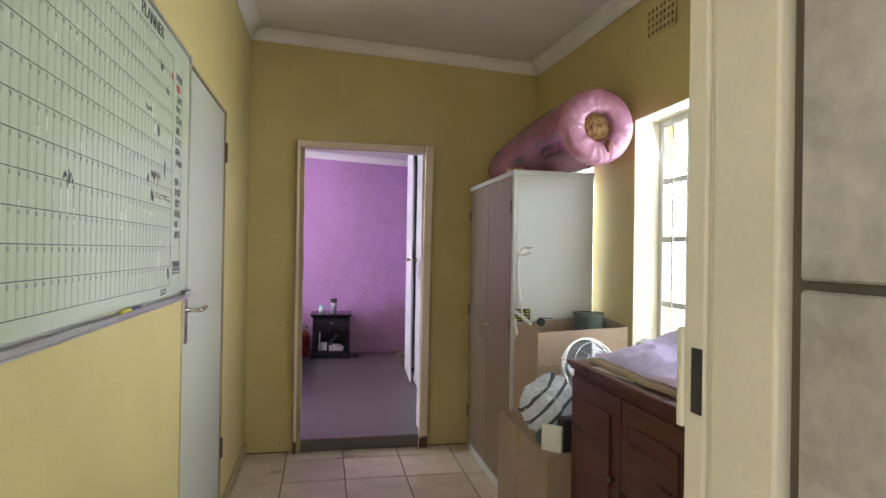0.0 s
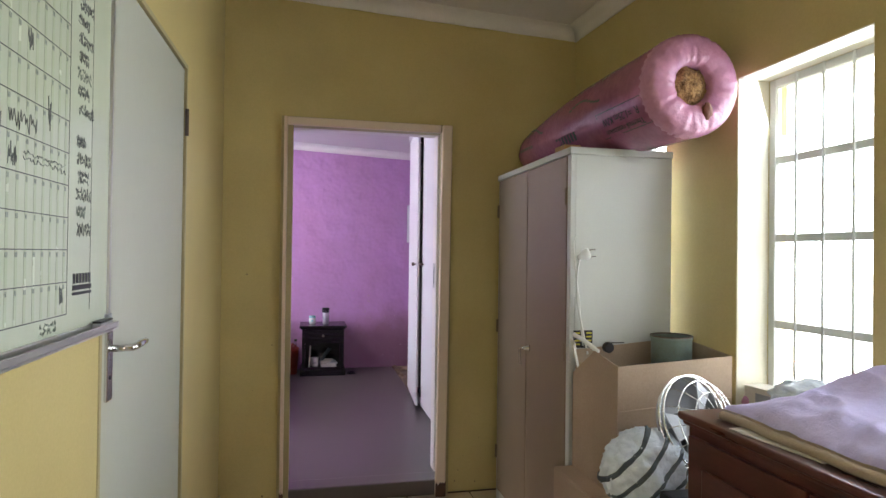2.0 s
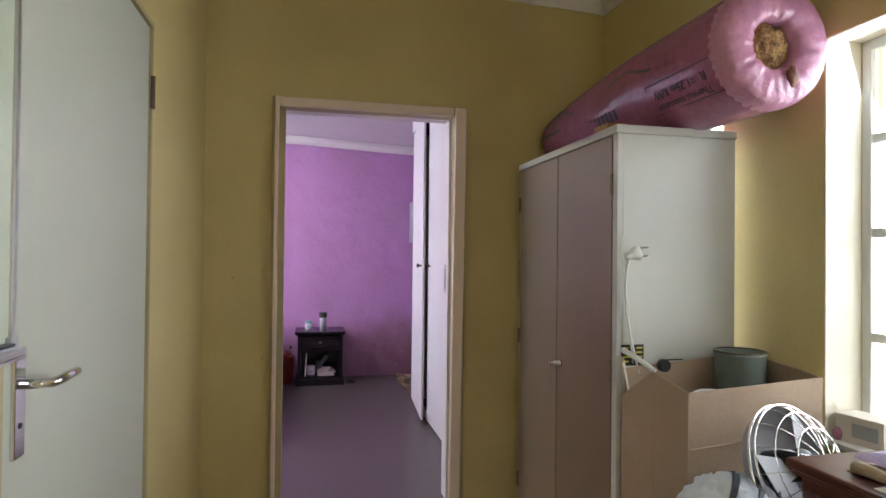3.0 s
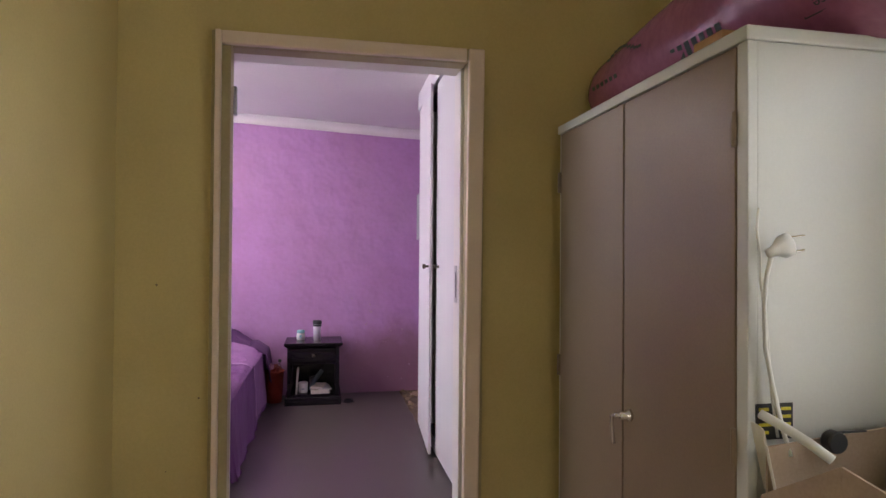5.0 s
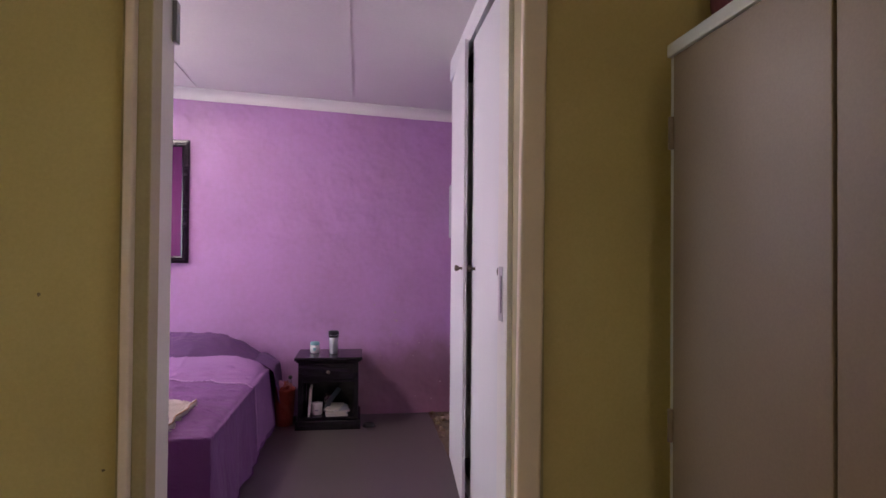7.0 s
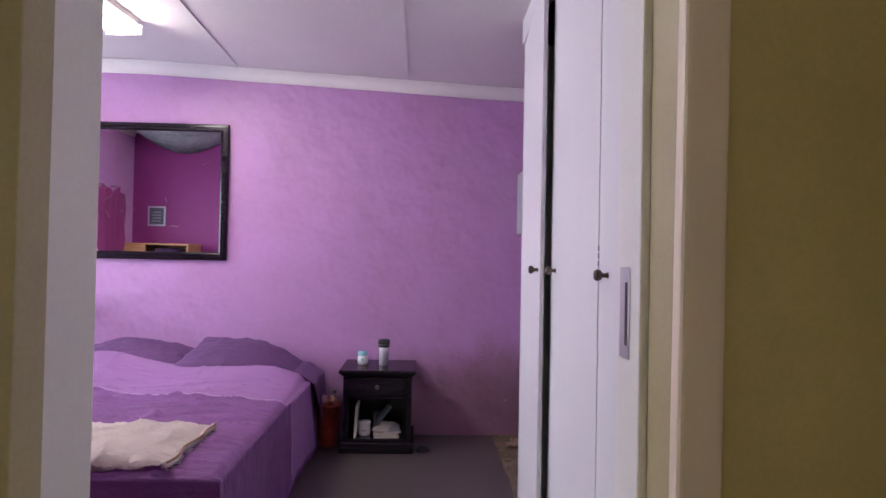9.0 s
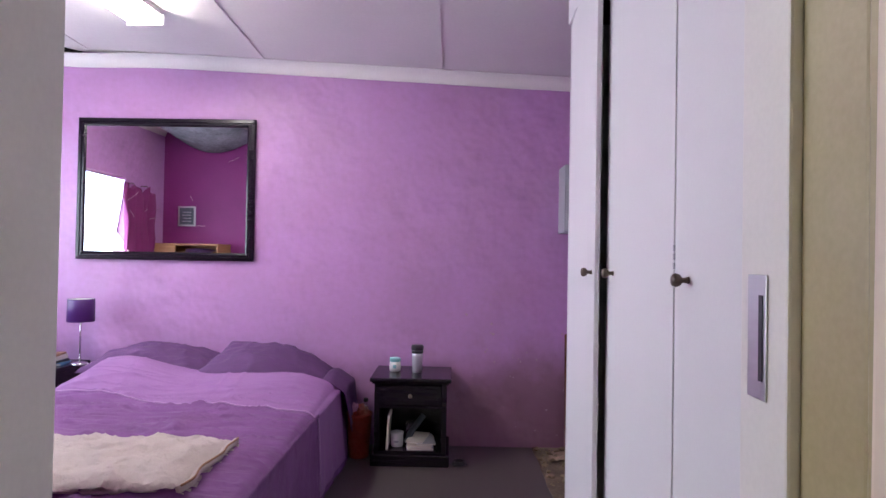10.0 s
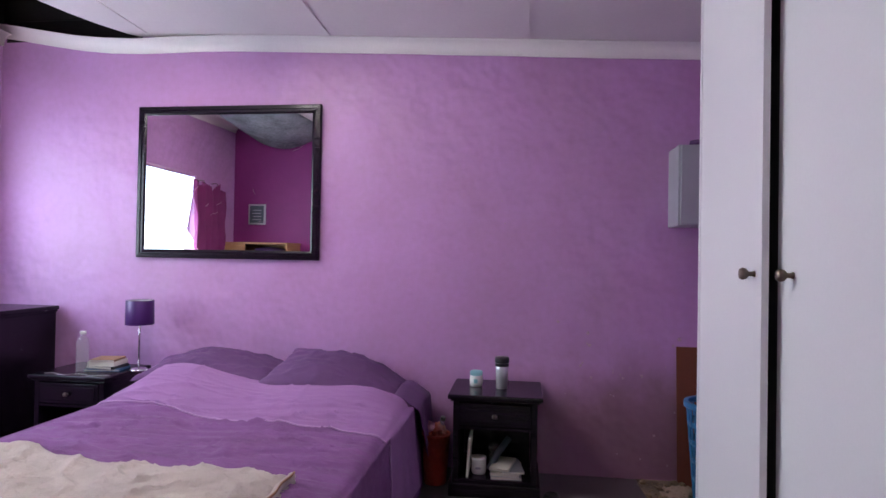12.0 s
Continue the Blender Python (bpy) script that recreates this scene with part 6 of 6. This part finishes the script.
def ceiling_lamp():
    l = thing("ceiling_light", "fluorescent ceiling light with a white diffuser, switched on", "lamp", "", pose(-1.69, 6.15, 2.555, 0, 0, -4))
    part("diffuser", box(-0.07, 0.07, -0.6, 0.6, 0.0, 0.055, 0.008, 3), TUBE, l, "glowing white diffuser")
    part("housing", box(-0.085, 0.085, -0.61, 0.61, 0.056, 0.13, 0.004), WHITEPL, l)
    for s in (-1, 1):
        part("end_cap", box(-0.104, 0.104, s * 0.607 - 0.006, s * 0.607 + 0.006, -0.003, 0.055, 0.003), WHITEPL, l)


ceiling_lamp()


def behind_camera_room():
    c = thing("curtain", "magenta curtain gathered beside the bright window", "curtain")
    bm = sheet(lambda u, v: (BED_W + 0.07 + 0.04 * math.sin(u * 30 + v * 2) + 0.025 * nz(u * 5, v * 4, 2), 5.27 - 0.66 * u - 0.03 * v + 0.03 * nz(v * 3, u * 4), 2.06 - 0.05 * abs(math.sin(u * 9)) - 0.22 * math.exp(-((u - 0.55) / 0.05) ** 2) * (1 - v) - 0.35 * max(0, u - 0.8) * (1 - v) - 1.0 * v + 0.03 * nz(u * 6, 3) * v), 90, 30)
    thick(part("cloth", bm, CURTAIN, c, "", True), 0.002)
    for y in (4.8, 5.08):
        part("hook", tube([(BED_W - 0.002, y, 2.06), (BED_W + 0.07, y, 2.06), (BED_W + 0.08, y, 2.03)], 0.005, 6), BRONZE, c)
    s = thing("pine_shelf", "pine shelf unit with folded purple cloth on its top shelf", "shelf")
    x0, x1, y0, y1, h = -3.43, -2.62, BED_Y + 0.005, BED_Y + 0.4, 1.43
    for x in (x0, x1 - 0.02):
        part("side", box(x, x + 0.02, y0, y1, BED_Z, h - 0.021, 0.002), PINE, s)
    part("top", box(x0 - 0.005, x1 + 0.005, y0, y1 + 0.005, h - 0.02, h, 0.003), PINE, s)
    for z in (0.2, 0.6, 1.0, 1.3):
        part("shelf", box(x0 + 0.021, x1 - 0.021, y0 + 0.001, y1 - 0.002, z, z + 0.018, 0.002), PINE, s)
    part("back", box(x0 + 0.021, x1 - 0.021, y0, y0 + 0.0008, BED_Z, h - 0.021), PINE, s)
    part("front_board", box(x0 + 0.021, x0 + 0.32, y1 - 0.02, y1 - 0.002, 1.32, h - 0.021, 0.002), PINE, s)
    f = thing("folded_cloth", "purple cloth folded on the pine shelf", "cloth")
    part("cloth", moved(blob(3, (0.17, 0.12, 0.03), 0.25, 3, 2), Matrix.Translation((-2.9, y0 + 0.22, 1.35))), PILLOWM, f, "", True)
    p = thing("picture_frame", "small dark square picture with a silver edge on the magenta wall", "picture")
    part("frame", box(-3.26, -3.05, BED_Y + 0.001, BED_Y + 0.018, 1.645, 1.885, 0.004), ALU, p)
    part("picture", box(-3.24, -3.07, BED_Y + 0.0185, BED_Y + 0.02, 1.665, 1.865), STRIPE, p)
    for k in range(4):
        part("line_of_print", box(-3.21 + 0.01 * (k % 2), -3.10, BED_Y + 0.0205, BED_Y + 0.021, 1.70 + 0.036 * k, 1.71 + 0.036 * k), GREYMETAL, p)
    d = thing("sagging_board", "water-stained ceiling board sagging below the ceiling", "ceiling board")
    bm = sheet(lambda u, v: (-3.16 + 0.86 * u, 4.3 + 1.05 * v, ceil_bed(-3.16 + 0.86 * u, 4.3 + 1.05 * v) - 0.008 - 0.23 * math.sin((0.22 + 0.78 * u) * math.pi) * (1 - v) ** 0.8), 24, 16)
    thick(part("board", bm, STAINED, d, "", True), 0.006)


behind_camera_room()

# ---- tiles last ----
floor = bpy.data.objects["floor"]
bm = box(-0.179, 0.179, -0.179, 0.179, -0.012, 0.0, 0.0025, 1)
tile_mesh = bpy.data.meshes.new("tile")
bmesh.ops.recalc_face_normals(bm, faces=bm.faces)
bm.to_mesh(tile_mesh)
bm.free()
tile_mesh.materials.append(TILE)
rnd = random.Random(2)


def cut_tile(x0, x1, y0, y1):
    bm = box(x0, x1, y0, y1, -0.012, 0.0, 0.0025, 1)
    o = link_mesh("tile", bm, TILE, floor)
    return o


xs = [-0.8 - 0.0] + [-0.507 + 0.364 * k for k in range(5)] + [1.24]
ys = [0.62] + [3.899 - 0.367 * k for k in range(8, -1, -1)] + [4.072]
for i in range(len(xs) - 1):
    for j in range(len(ys) - 1):
        w, d = xs[i + 1] - xs[i], ys[j + 1] - ys[j]
        if 0 < i < len(xs) - 2 and 0 < j < len(ys) - 2:
            o = new("tile", tile_mesh)
            o.parent = floor
            o.location = ((xs[i] + xs[i + 1]) / 2, (ys[j] + ys[j + 1]) / 2, rnd.uniform(-0.0006, 0.0006))
        else:
            cut_tile(xs[i] + 0.003, xs[i + 1] - 0.003, ys[j] + 0.003, ys[j + 1] - 0.003)
wall = bpy.data.objects["wall_tiled"]
for k in range(6):
    for j in range(6):
        y1 = 0.48 - k * 0.4
        z0 = 1.333 - 0.45 * 3 + j * 0.45
        part("wall_tile", box(0.186, 0.1995, max(-1.9, y1 - 0.394), y1, max(0, z0), z0 + 0.44, 0.003, 1), GREYTILE, wall)
